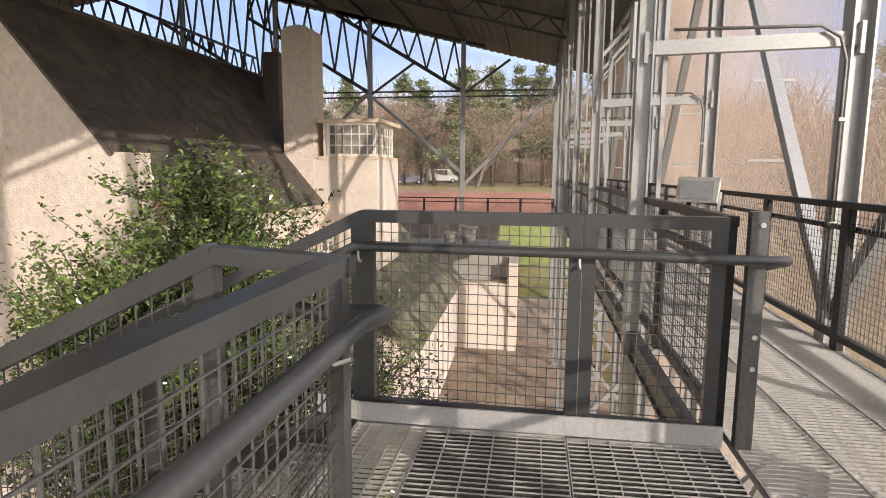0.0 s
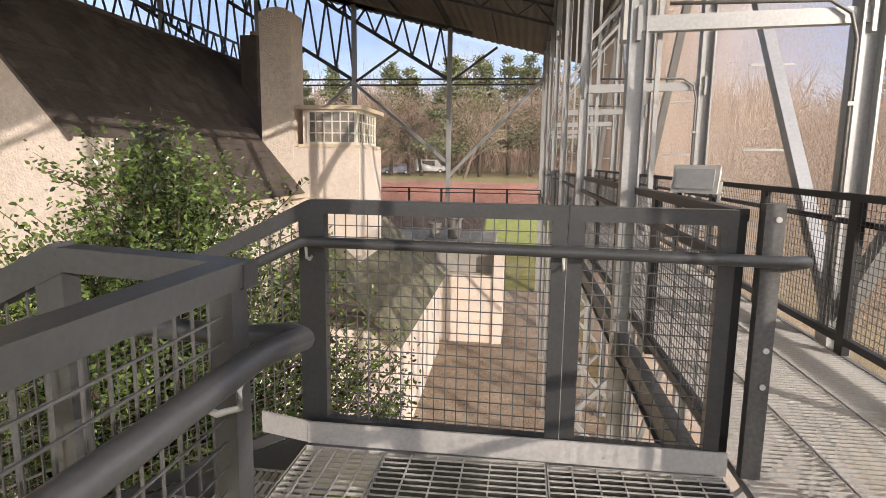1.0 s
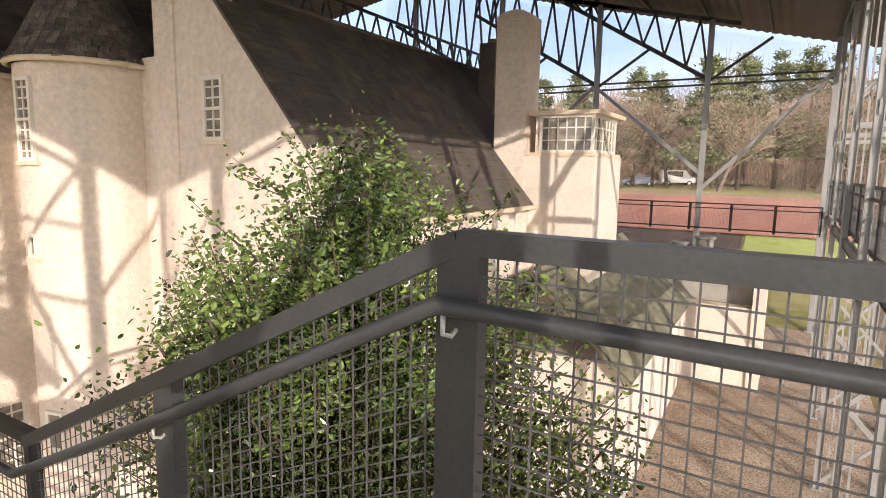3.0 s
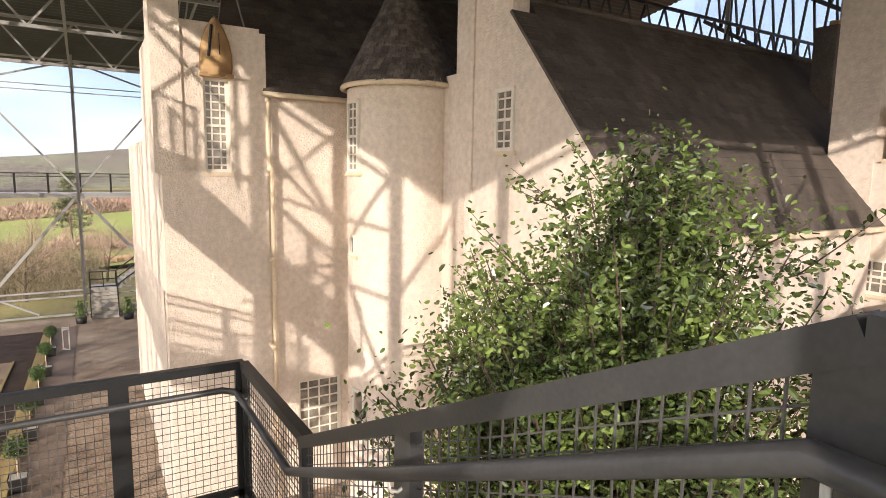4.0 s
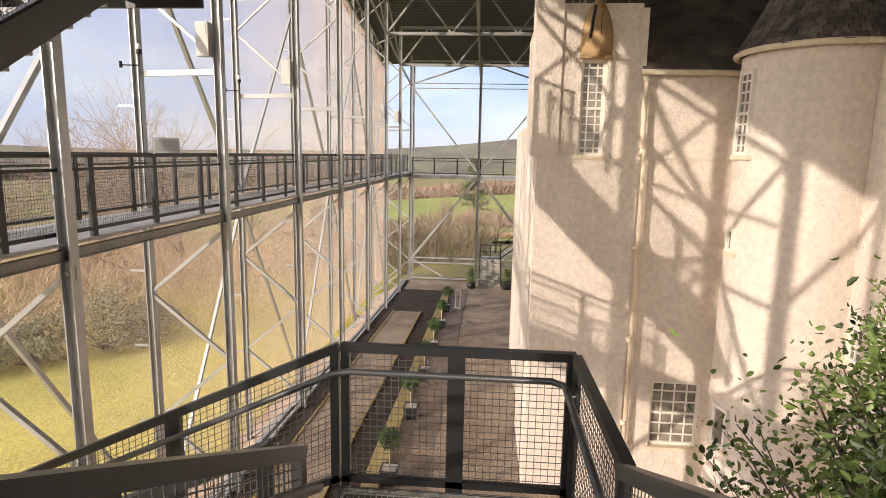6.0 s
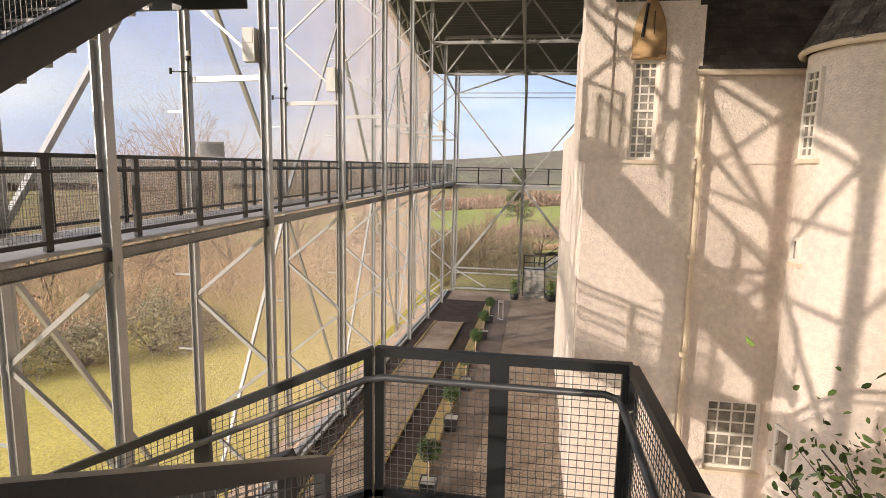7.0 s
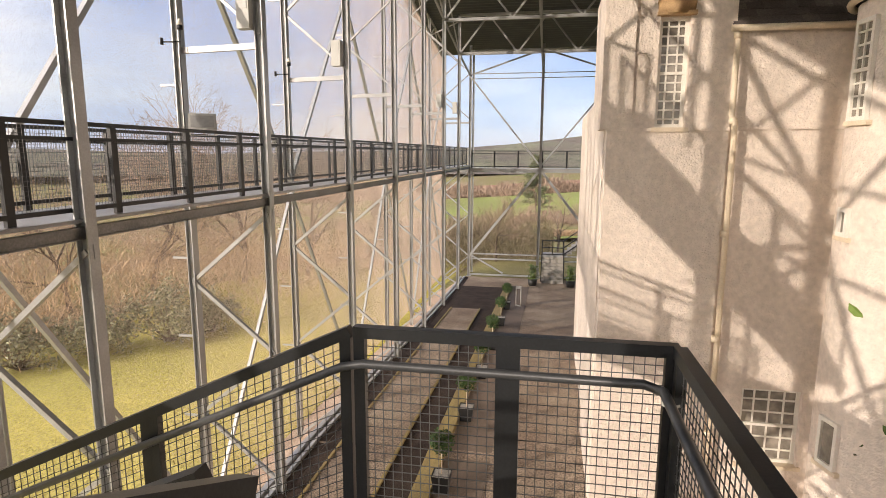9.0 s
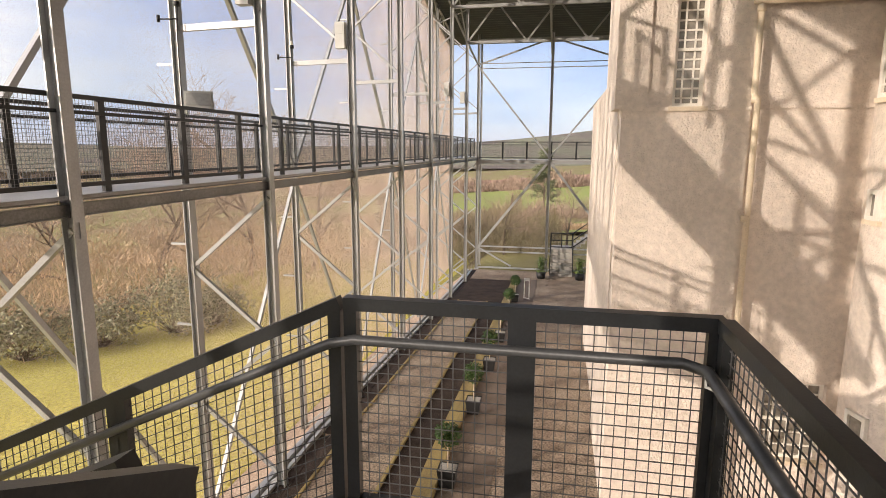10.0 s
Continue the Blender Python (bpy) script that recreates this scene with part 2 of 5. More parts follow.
def panel_wall(bm, o, u, width, height, holes, depth, skew=None):
    """An upright wall sheet from o along u, thickened by depth away from its face, with openings (u0, z0, u1, z1)."""
    o, u = Vector(o), Vector(u).normalized()
    nrm = u.cross(Vector((0, 0, 1))).normalized()     # the face looks this way
    us = sorted({0.0, width, *(h[0] for h in holes), *(h[2] for h in holes)})
    zs = sorted({0.0, height, *(h[1] for h in holes), *(h[3] for h in holes)})
    grid = {}

    def vert(i, j, k):
        if (i, j, k) not in grid:
            grid[i, j, k] = bm.verts.new(o + u * us[i] + Vector((0, 0, zs[j])) - nrm * depth * k)
        return grid[i, j, k]

    def solid(i, j):
        if not (0 <= i < len(us) - 1 and 0 <= j < len(zs) - 1):
            return False
        cu, cz = (us[i] + us[i + 1]) / 2, (zs[j] + zs[j + 1]) / 2
        return not any(h[0] < cu < h[2] and h[1] < cz < h[3] for h in holes)

    for i in range(len(us) - 1):
        for j in range(len(zs) - 1):
            if not solid(i, j):
                continue
            bm.faces.new((vert(i, j, 0), vert(i + 1, j, 0), vert(i + 1, j + 1, 0), vert(i, j + 1, 0)))
            bm.faces.new((vert(i, j, 1), vert(i, j + 1, 1), vert(i + 1, j + 1, 1), vert(i + 1, j, 1)))
            for di, dj, e in ((-1, 0, ((i, j), (i, j + 1))), (1, 0, ((i + 1, j + 1), (i + 1, j))), (0, -1, ((i + 1, j), (i, j))), (0, 1, ((i, j + 1), (i + 1, j + 1)))):
                if not solid(i + di, j + dj):
                    (a, b), (c, d) = e
                    bm.faces.new((vert(a, b, 0), vert(c, d, 0), vert(c, d, 1), vert(a, b, 1)))


def window(o, u, w, h, cols, rows, label, parent=None, depth=0.12, meeting=True, sill=True):
    """A white sash window whose lower left corner is o, in an opening of w by h along u."""
    o, u = Vector(o), Vector(u).normalized()
    nrm = u.cross(Vector((0, 0, 1))).normalized()
    up = Vector((0, 0, 1))
    root = parent if parent is not None else thing("window", label, "window", o, "windows of the house", "structure")
    back = -nrm * depth
    P = lambda a, b, c=0.0: o + u * a + up * b + back + nrm * c
    fr = B()
    for a, b in (((0.03, 0), (0.03, h)), ((w - 0.03, 0), (w - 0.03, h)), ((0.002, 0.035, 0.004), (w - 0.002, 0.035, 0.004)), ((0.002, h - 0.035, 0.004), (w - 0.002, h - 0.035, 0.004))):
        bar(fr, P(*a), P(*b), 0.065, 0.065, nrm)
    if meeting:
        bar(fr, P(0, h * 0.5, 0.012), P(w, h * 0.5, 0.012), 0.05, 0.06, nrm)
    fo = part("window_frame", fr, WHITE, root)
    for i in range(1, cols):
        b = B()
        bar(b, P(w * i / cols, 0.04), P(w * i / cols, h - 0.04), 0.028, 0.035, nrm)
        part("glazing_bar", b, WHITE, fo)
    for j in range(1, rows):
        if meeting and j * 2 == rows:
            continue
        b = B()
        bar(b, P(0.04, h * j / rows, 0.001), P(w - 0.04, h * j / rows, 0.001), 0.028, 0.033, nrm)
        part("glazing_bar", b, WHITE, fo)
    g = B()
    bar(g, P(w / 2, 0.03, -0.012), P(w / 2, h - 0.03, -0.012), w - 0.06, 0.008, nrm)
    part("pane", g, HOUSEGLASS, root, "grey reflecting glass")
    if sill:
        s = B()
        bar(s, o + u * -0.06 - up * 0.03 - nrm * 0.03, o + u * (w + 0.06) - up * 0.03 - nrm * 0.03, 0.16, 0.07)
        part("window_sill", s, CREAM_PAINT, root)
    return root


# ---- ground ----
GZ = -6.15


def ground_height(x, y):
    z = GZ
    if x < -14:
        z -= min(1.0, (-14 - x) * 0.049)
    if y > 12:
        z += min(0.65, (y - 12) * 0.08)
    if y > 24:
        z += min(5.1, (y - 24) * 0.29)
    if x > 5:
        z += min(3.0, (x - 5) * 0.10) * max(0.0, min(1.0, (24 - y) / 8 + 1))
    if y < -3.2:
        z -= min(1.1, (-3.2 - y) * 0.8)
    if y < -5:
        z -= min(5.0, (-5 - y) * 0.045)
        z += 0.35 * math.sin(x * 0.13) * min(1, (-5 - y) * 0.1)
    if x < -38:
        z -= min(5.0, (-38 - x) * 0.07)
    return z


def sheet(name, x0, x1, y0, y1, step, m, lift=0.0):
    nx, ny = max(1, round((x1 - x0) / step)), max(1, round((y1 - y0) / step))
    vs, fs = [], []
    for j in range(ny + 1):
        for i in range(nx + 1):
            x, y = x0 + (x1 - x0) * i / nx, y0 + (y1 - y0) * j / ny
            vs.append((x, y, ground_height(x, y) + lift))
    for j in range(ny):
        for i in range(nx):
            a = j * (nx + 1) + i
            fs.append((a, a + 1, a + nx + 2, a + nx + 1))
    return quick(name, vs, fs, m, smooth=True)


def big_ground():
    xs = [-2500, -1200, -600, -300, -160, -110] + list(range(-90, 61, 3)) + [80, 130, 200, 350, 700, 1500, 2500]
    ys = [-2500, -1200, -600, -300, -160, -110] + list(range(-90, -5, 3)) + [-5, -4.6, -3.2] + list(range(0, 81, 3)) + [100, 150, 250, 400, 800, 1500, 2500]
    vs = [(x, y, ground_height(x, y) - 0.03) for y in ys for x in xs]
    n = len(xs)
    fs = [(j * n + i, j * n + i + 1, (j + 1) * n + i + 1, (j + 1) * n + i) for j in range(len(ys) - 1) for i in range(n - 1)]
    return tagged(quick("ground", vs, fs, FIELD, smooth=True), "rough green and brown grassland round the house", "ground", kind="structure")


big_ground()
tagged(sheet("lawn", -60.0, 8.0, -22.0, -5.0, 1.0, LAWN, 0.0), "mown yellowish winter lawn below the shelter", "lawn", kind="structure")
tagged(sheet("side_path", 3.3, 8.0, -4.5, 40.0, 1.5, PALESTONE, 0.02), "pale path outside the shelter", "path", kind="structure")
tagged(sheet("gravel_bank", -39.0, 3.2, -5.0, -3.2, 0.45, PALEGRAVEL, 0.02), "pale pinkish gravel bank below the outer posts", "gravel", kind="structure")
tagged(sheet("north_lawn", -1.9, 3.2, 30.5, 37.0, 1.0, MEADOW, 0.03), "green lawn north of the shelter", "lawn", kind="structure")
tagged(sheet("leaf_litter", -40.0, -2.0, 28.6, 40.0, 1.5, BARK, 0.02), "brown leaf litter under the trees", "leaf litter", kind="structure")
tagged(sheet("gravel_yard", -38.6, 2.6, -3.1, 27.0, 1.5, GRAVEL, 0.02), "pale brown gravel round the house", "gravel", kind="structure")

# ---- large steel box: posts, walkways, roof ----
SY, SYO = -2.94, -4.60      # inner and outer post lines of the south side
EX, EXO = 1.03, 2.60        # the same of the east side
WX, WXO = -39.0, -40.4      # west
NY, NYO = 27.0, 28.3        # north
EAVE, RIDGE, RX, EAVE_W = 5.75, 11.0, -18.0, 7.1


def roof_z(x):
    if x > RX:
        return RIDGE - (RIDGE - EAVE) * (x - RX) / (EXO + 0.6 - RX)
    return RIDGE - (RIDGE - EAVE_W) * (RX - x) / (RX - WXO + 0.6)


def post(x, y, z0, z1, size=0.15, label="galvanised steel H-section post of the shelter frame", flange="y"):
    ob = thing("steel_post", label, "steel post", (x, y, z0), "posts of the shelter")
    h = size / 2
    if size < 0.1:
        b = B()
        box(b, x - h, y - h, z0, x + h, y + h, z1)
        part("shaft", b, GALV, ob, bevel=0.006)
    else:
        t = size * 0.11
        for s_ in (-1, 1):
            b = B()
            if flange == "y":
                box(b, x - h, y + s_ * (h - t / 2) - t / 2, z0, x + h, y + s_ * (h - t / 2) + t / 2, z1)
            else:
                box(b, x + s_ * (h - t / 2) - t / 2, y - h, z0, x + s_ * (h - t / 2) + t / 2, y + h, z1)
            part("flange", b, GALV, ob)
        b = B()
        if flange == "y":
            box(b, x - t / 2, y - h + t, z0, x + t / 2, y + h - t, z1)
        else:
            box(b, x - h + t, y - t / 2, z0, x + h - t, y + t / 2, z1)
        part("web", b, GALV, ob)
    b = B()
    box(b, x - size * 0.9, y - size * 0.9, z0, x + size * 0.9, y + size * 0.9, z0 + 0.03)
    part("base_plate", b, GALV, ob)
    return ob


def brace(points, size, m=GALV, name="brace", label="slim galvanised diagonal brace", group="braces of the shelter", ends=True):
    ob = thing(name, label, "brace", points[0], group)
    for a, c in zip(points, points[1:]):
        b = B()
        bar(b, a, c, size, size)
        part("strut", b, m, ob)
    return ob


def lattice(xi, yi, xo, yo, z0, z1, size=0.07):
    """The zigzag between an inner and an outer post."""
    ob = thing("lattice_bracing", "zigzag galvanised bracing between two posts", "brace", (xi, yi, z0), "lattice of the shelter")
    step = 1.75
    z, k = z0 + 0.15, 0
    while z + step * 0.5 < z1 - 0.05:
        b = B()
        e = min(z + step, z1 - 0.05)
        p, q = ((xi, yi, z), (xo, yo, e)) if k % 2 == 0 else ((xo, yo, z), (xi, yi, e))
        bar(b, p, q, size, size)
        part("strut", b, GALV, ob)
        z, k = e, k + 1
    return ob


def frame_lattice(x, yi, yo, z0, z1, step, size=0.07):
    """Zigzag of one frame, from the inner post at z0 in equal steps towards z1."""
    ob = thing("lattice_bracing", "zigzag galvanised bracing between two posts", "brace", (x, yi, z0), "lattice of the shelter")
    z, inner = z0, True
    while (z1 - z) / step > 0.35:
        e = z + step if (z1 - z) / step > 1 else z1
        b = B()
        bar(b, (x, yi if inner else yo, z), (x, yo if inner else yi, e), size, size)
        part("strut", b, GALV, ob)
        for yy, zz in ((yi if inner else yo, z),):
            b = B()
            box(b, x - 0.008, yy - 0.09, zz - 0.09, x + 0.008, yy + 0.09, zz + 0.09)
            part("gusset", b, GALV, ob)
        z, inner = e, not inner


south_x = [-3.0 - 4.5 * k for k in range(9)]
south_x[1] = -7.63
east_y = [SY, 1.15, 5.0, 8.82, 12.65, 16.5, 20.3, 24.1]
for k, x in enumerate(south_x):
    g = ground_height(x, SY)
    post(x, SY, g, roof_z(x) - 0.1, 0.16)
    go = ground_height(x, SYO)
    post(x, SYO, go, roof_z(x) - 0.1, 0.14)
    frame_lattice(x, SY, SYO, -0.38, go + 0.1, -1.38)
    frame_lattice(x, SY, SYO, 2.85, roof_z(x) - 0.4, 1.42, 0.055)
    # slim fixing posts between
    post(x - 0.16, SYO, go, roof_z(x) - 0.1, 0.045, "slim galvanised rail that holds the curtain")
    x2 = south_x[min(k + 1, 8)]
    if k < 8:
        brace([(x, SYO, -0.3), (x2, SYO, go + 0.15)] if k % 2 else [(x2, SYO, -0.3), (x, SYO, go + 0.15)], 0.075)
        brace([(x, SYO, 0.0), (x2, SYO, 5.75)] if k % 2 else [(x2, SYO, 0.0), (x, SYO, 5.75)], 0.09)
    # arms to the curtain
    for z in (-4.6, -2.9, -1.3, 2.0, 4.6):
        brace([(x, SYO, z), (x - 0.01, SYO - 0.42, z)], 0.04, name="curtain_arm", label="short steel arm that holds the curtain off", group="curtain arms")
for k, y in enumerate(east_y):
    g = ground_height(EX, y)
    post(EX, y, g, EAVE + 0.2, 0.13, flange="x")
    post(EXO, y, g, EAVE, 0.17, flange="x")
    lattice(EX, y, EXO, y, g, -0.35)
    lattice(EX, y, EXO, y, 2.75, EAVE - 0.2, 0.05)
    post(EX + 0.18, y + 0.10, g, EAVE, 0.035, "slim galvanised rail beside a post")
    if k < 7:
        y2 = east_y[k + 1]
        brace([(EXO, y, 0.1), (EXO, y2, 5.3)] if k % 2 == 0 else [(EXO, y, 5.3), (EXO, y2, 0.1)], 0.11)
        brace([(EXO, y, -0.3), (EXO, y2, g + 0.1)], 0.08)
    for z in (-3.0, 1.45, 2.35, 4.8):
        brace([(EXO, y - 1.6, z), (EXO + 0.45, y - 1.6, z)], 0.025, name="curtain_arm", label="short steel arm that holds the curtain off", group="curtain arms")
# unseen fan bracing beside the upper stair, added for its striped wall shadows
for xa, za, xb, zb in ((-3.1, 3.5, -7.2, 6.5), (-3.1, 3.5, -5.2, 6.5), (-7.3, 3.9, -5.0, 6.6), (-5.1, 3.6, -5.1, 6.6)):
    brace([(xa, SY, za), (xb, SY, zb)], 0.065)
# south-east corner
g = ground_height(EX, SYO)
post(EX, SYO, g, EAVE + 0.2, 0.2, flange="x")
lattice(EX, SYO, EX, SY, 2.75, EAVE - 0.2)
brace([(EX, SYO + 0.06, 0.6), (-3.0, SYO + 0.06, 6.2)], 0.09)
brace([(EX, SYO + 0.06, 5.6), (-3.0, SYO + 0.06, 1.4)], 0.09)
brace([(EX, SYO + 0.06, 2.9), (-3.0, SYO + 0.06, 2.9)], 0.08)
brace([(EX, SYO + 0.06, 4.3), (-3.0, SYO + 0.06, 4.3)], 0.07)
west_y = [SY, 1.52, 5.98, 10.44, 14.9]
for k, y in enumerate(west_y):
    g = ground_height(WX, y)
    if k:
        post(WX, y, g, roof_z(WX) - 0.1, 0.16)
        lattice(WX, y, WXO, y, g, -0.35)
        lattice(WX, y, WXO, y, 2.75, roof_z(WX) - 0.3)
    post(WXO, y, g, roof_z(WXO) - 0.1, 0.12)
    if k < 4:
        y2 = west_y[k + 1]
        edge, mid = (y, y2) if k % 2 == 0 else (y2, y)     # fans meet at every second post
        brace([(WX, edge, 5.55), (WX, mid, 7.0)], 0.09)
        brace([(WX, edge, 5.45), (WX, mid, -0.05)], 0.10)
        brace([(WX, mid, -0.25), (WX, edge, -5.9)], 0.15)
        brace([(WX, edge, -5.75), (WX, (edge + mid) / 2, g + 0.25)], 0.09)
        for z in (5.62, 5.32):
            brace([(WX, y, z), (WX, y2, z)], 0.05)
        for z in (-5.72, -6.05):
            brace([(WX, y, z), (WX, y2, z)], 0.08)
        brace([(WX, y, 7.0), (WX, y2, 7.0)], 0.10)
        brace([(WX, y, g + 0.12), (WX, y2, g + 0.12)], 0.10)
    brace([(WX + 4.5, y, 6.1), (WX, y, 5.5)], 0.09)
north_x = [-17.0, -12.2, -7.6, -3.2, EX]
for k, x in enumerate(north_x):
    g = ground_height(x, NY)
    post(x, NY, g, roof_z(x) - 0.2, 0.2)
    if k < 4:
        x2 = north_x[k + 1]
        for z in (4.7, 4.95):
            brace([(x, NY, z), (x2, NY, z)], 0.07, TRUSS)
        brace([(x, NY, 4.8), (x2, NY, 1.2)] if k % 2 == 0 else [(x, NY, 0.6), (x2, NY, 5.0)], 0.14, GALV)
        brace([(x, NY, 4.8), ((x + x2) / 2, NY, 6.3)], 0.10, TRUSS)


# roof deck and trusses
def corrugated(name, x0, x1, y0, y1):
    vs, fs = [], []
    n = round(abs(x1 - x0) / 0.165)
    for i in range(n + 1):
        x = x0 + (x1 - x0) * i / n
        z = roof_z(x) + (0.05 if i % 2 else 0.0)
        vs += [(x, y0, z), (x, y1, z), (x, y0, z + 0.12), (x, y1, z + 0.12)]
    for i in range(n):
        a = i * 4
        fs += [(a, a + 1, a + 5, a + 4), (a + 2, a + 6, a + 7, a + 3)]
    return quick(name, vs, fs, ROOFUNDER)


tagged(corrugated("roof", RX, EXO + 0.6, SYO - 0.8, NYO + 0.8), "dark corrugated metal roof of the shelter", "roof", kind="structure")
tagged(corrugated("roof", WXO - 0.6, RX, SYO - 0.8, NYO + 0.8), "dark corrugated metal roof of the shelter", "roof", kind="structure")


def truss(p, q, depth, n, m, label="lattice roof truss of slim steel bars", chord=0.09):
    p, q = Vector(p), Vector(q)
    ob = thing("roof_truss", label, "roof truss", p, "roof trusses")
    low = Vector((0, 0, -depth))
    for a, c, nm in ((p, q, "top_chord"), (p + low, q + low, "bottom_chord")):
        b = B()
        bar(b, a, c, chord, chord)
        part(nm, b, m, ob)
    for i in range(n):
        b = B()
        bar(b, p.lerp(q, i / n) + low, p.lerp(q, (i + 0.5) / n), chord * 0.6, chord * 0.6)
        part("web", b, m, ob)
        b = B()
        bar(b, p.lerp(q, (i + 0.5) / n), p.lerp(q, (i + 1) / n) + low, chord * 0.6, chord * 0.6)
        part("web", b, m, ob)
    return ob


for y in (20.0, 12.5, 5.0):
    truss((EX, y, roof_z(EX) - 0.1), (RX, y, roof_z(RX) - 0.1), 0.55, 16, TRUSS)
# purlins under the sheets
for k in range(9):
    x = EX - 2.2 * k
    bm = B()
    bar(bm, (x, SYO, roof_z(x) - 0.08), (x, NYO, roof_z(x) - 0.08), 0.06, 0.14)
    tagged(part("purlin", bm, TRUSS), "dark steel purlin under the roof sheets", "purlin", "purlins")


def knee(xc, y, z0, length, rise):
    """The deep end of a roof frame: a raking member up from a post, webbed to the rafter above."""
    ob = thing("roof_frame", "dark steel raking roof frame with zigzag webs", "roof frame", (xc, y, z0), "roof frames")
    bm = B()
    bar(bm, (xc, y, z0), (xc - length, y, z0 + rise), 0.16, 0.16)
    part("raker", bm, TRUSS, ob)
    bm = B()
    bar(bm, (xc + 1.0, y, roof_z(xc + 1.0) - 0.2), (xc - length, y, roof_z(xc - length) - 0.2), 0.12, 0.16)
    part("rafter", bm, TRUSS, ob)
    n_ = 7
    for i in range(n_):
        f0, f1 = i / n_, (i + 0.5) / n_
        for a, c in ((f0, f1), ((i + 1) / n_, f1)):
            xa, xb = xc - length * a, xc - length * c
            bm = B()
            bar(bm, (xa, y, z0 + rise * a), (xb, y, roof_z(xb) - 0.25), 0.08, 0.08)
            part("web", bm, TRUSS, ob)


for xc in (-3.2, -7.6, -12.2):
    knee(xc, NY, 4.9, 6.0, 3.6)
for x in (-17.0, -13.2):
    truss((x, 8.0, 6.6), (x, NY, 6.6), 1.1, 22, TRUSS)
for x, zc in ((-34.5, 6.1), (-30.0, 6.9), (-25.5, 7.7)):
    truss((x, SY, roof_z(x) - 0.1), (x, 12.9, roof_z(x) - 0.1), roof_z(x) - 0.1 - zc, 5, GALV, chord=0.14)
for y in (SY, 1.52, 5.98):
    for xa, za, xb, zb in ((-25.5, 7.7, -30.0, 6.9), (-30.0, 6.9, -34.5, 6.1)):
        brace([(xa, y, za), (xb, y, zb)], 0.09)
        brace([(xa, y, roof_z(xa) - 0.2), (xb, y, zb)], 0.06)
truss((RX, SYO, roof_z(RX) - 0.15), (WX, SYO, roof_z(WX) - 0.15), 0.8, 10, GALV)
truss((EX, SYO, roof_z(EX) - 0.15), (RX, SYO, roof_z(RX) - 0.15), 0.8, 10, GALV)
for a_, b_ in (((EXO + 0.6, SYO - 0.8), (RX, SYO - 0.8)), ((RX, SYO - 0.8), (WXO - 0.6, SYO - 0.8)), ((EXO + 0.62, SYO - 0.8), (EXO + 0.62, NYO + 0.8))):
    bm = B()
    bar(bm, (*a_, roof_z(a_[0]) - 0.02), (*b_, roof_z(b_[0]) - 0.02), 0.06, 0.40)
    tagged(part("fascia", bm, TRUSS), "dark metal fascia of the roof edge", "fascia", kind="structure")
truss((EXO, SY, EAVE - 0.05), (EXO, NY, EAVE - 0.05), 0.6, 16, GALV)


# chainmail curtains: fine uprights, close together
def curtain(name, p, q, z0, z1, pitch=0.013, size=0.003):
    p, q = Vector(p), Vector(q)
    u = (q - p).normalized()
    w = Vector((-u.y, u.x, 0))
    vs, fs = [], []
    n = int((q - p).length / pitch)
    rng = random.Random(3)
    for i in range(n):
        c = p + u * (pitch * (i + rng.uniform(-0.2, 0.2)))
        a = len(vs)
        for z in (z0, z1 if z1 else roof_z(c.x) - 0.25):
            for s, t in ((-1, 0), (0, -1), (1, 0), (0, 1)):
                e = c + (u * s + w * t) * size / 2
                vs.append((e.x, e.y, z))
        fs += [(a + k, a + (k + 1) % 4, a + 4 + (k + 1) % 4, a + 4 + k) for k in range(4)]
    return tagged(quick(name, vs, fs, CHAIN), "fine steel chainmail curtain hung round the shelter", "chainmail", kind="stuff")


curtain("chainmail_curtain", (EXO + 0.5, SYO - 0.45, 0), (WXO - 0.5, SYO - 0.45, 0), -7.6, None, 0.0095, 0.0019)
curtain("chainmail_curtain", (EXO + 0.5, SYO - 0.45, 0), (EXO + 0.5, NYO, 0), -6.0, EAVE, 0.010, 0.0026)
curtain("chainmail_curtain", (EXO + 0.5, NYO + 0.3, 0), (-20.0, NYO + 0.3, 0), -7.0, None, 0.02, 0.003)
curtain("chainmail_curtain", (WXO - 0.5, SYO - 0.45, 0), (WXO - 0.5, 20.0, 0), -7.8, EAVE_W, 0.04, 0.003)


# ---- railings and walkways ----
def wires(bm, a, b, z0, z1, pitch=0.05, r=0.0042):
    """Square wire netting between the base points a and b, from z0 to z1 over the base line."""
    a, b = Vector(a), Vector(b)
    up = Vector((0, 0, 1))
    span = b - a
    flat = Vector((span.x, span.y, 0)).length
    n = max(1, round(flat / pitch))
    side = span.cross(up).normalized()
    for i in range(1, n):
        c = a.lerp(b, i / n)
        bar(bm, c + up * z0, c + up * z1, r, r, side, caps=False)
    m = max(1, round((z1 - z0) / pitch))
    for j in range(1, m):
        z = z0 + (z1 - z0) * j / m
        bar(bm, a + up * z + side * r, b + up * z + side * r, r, r, caps=False)


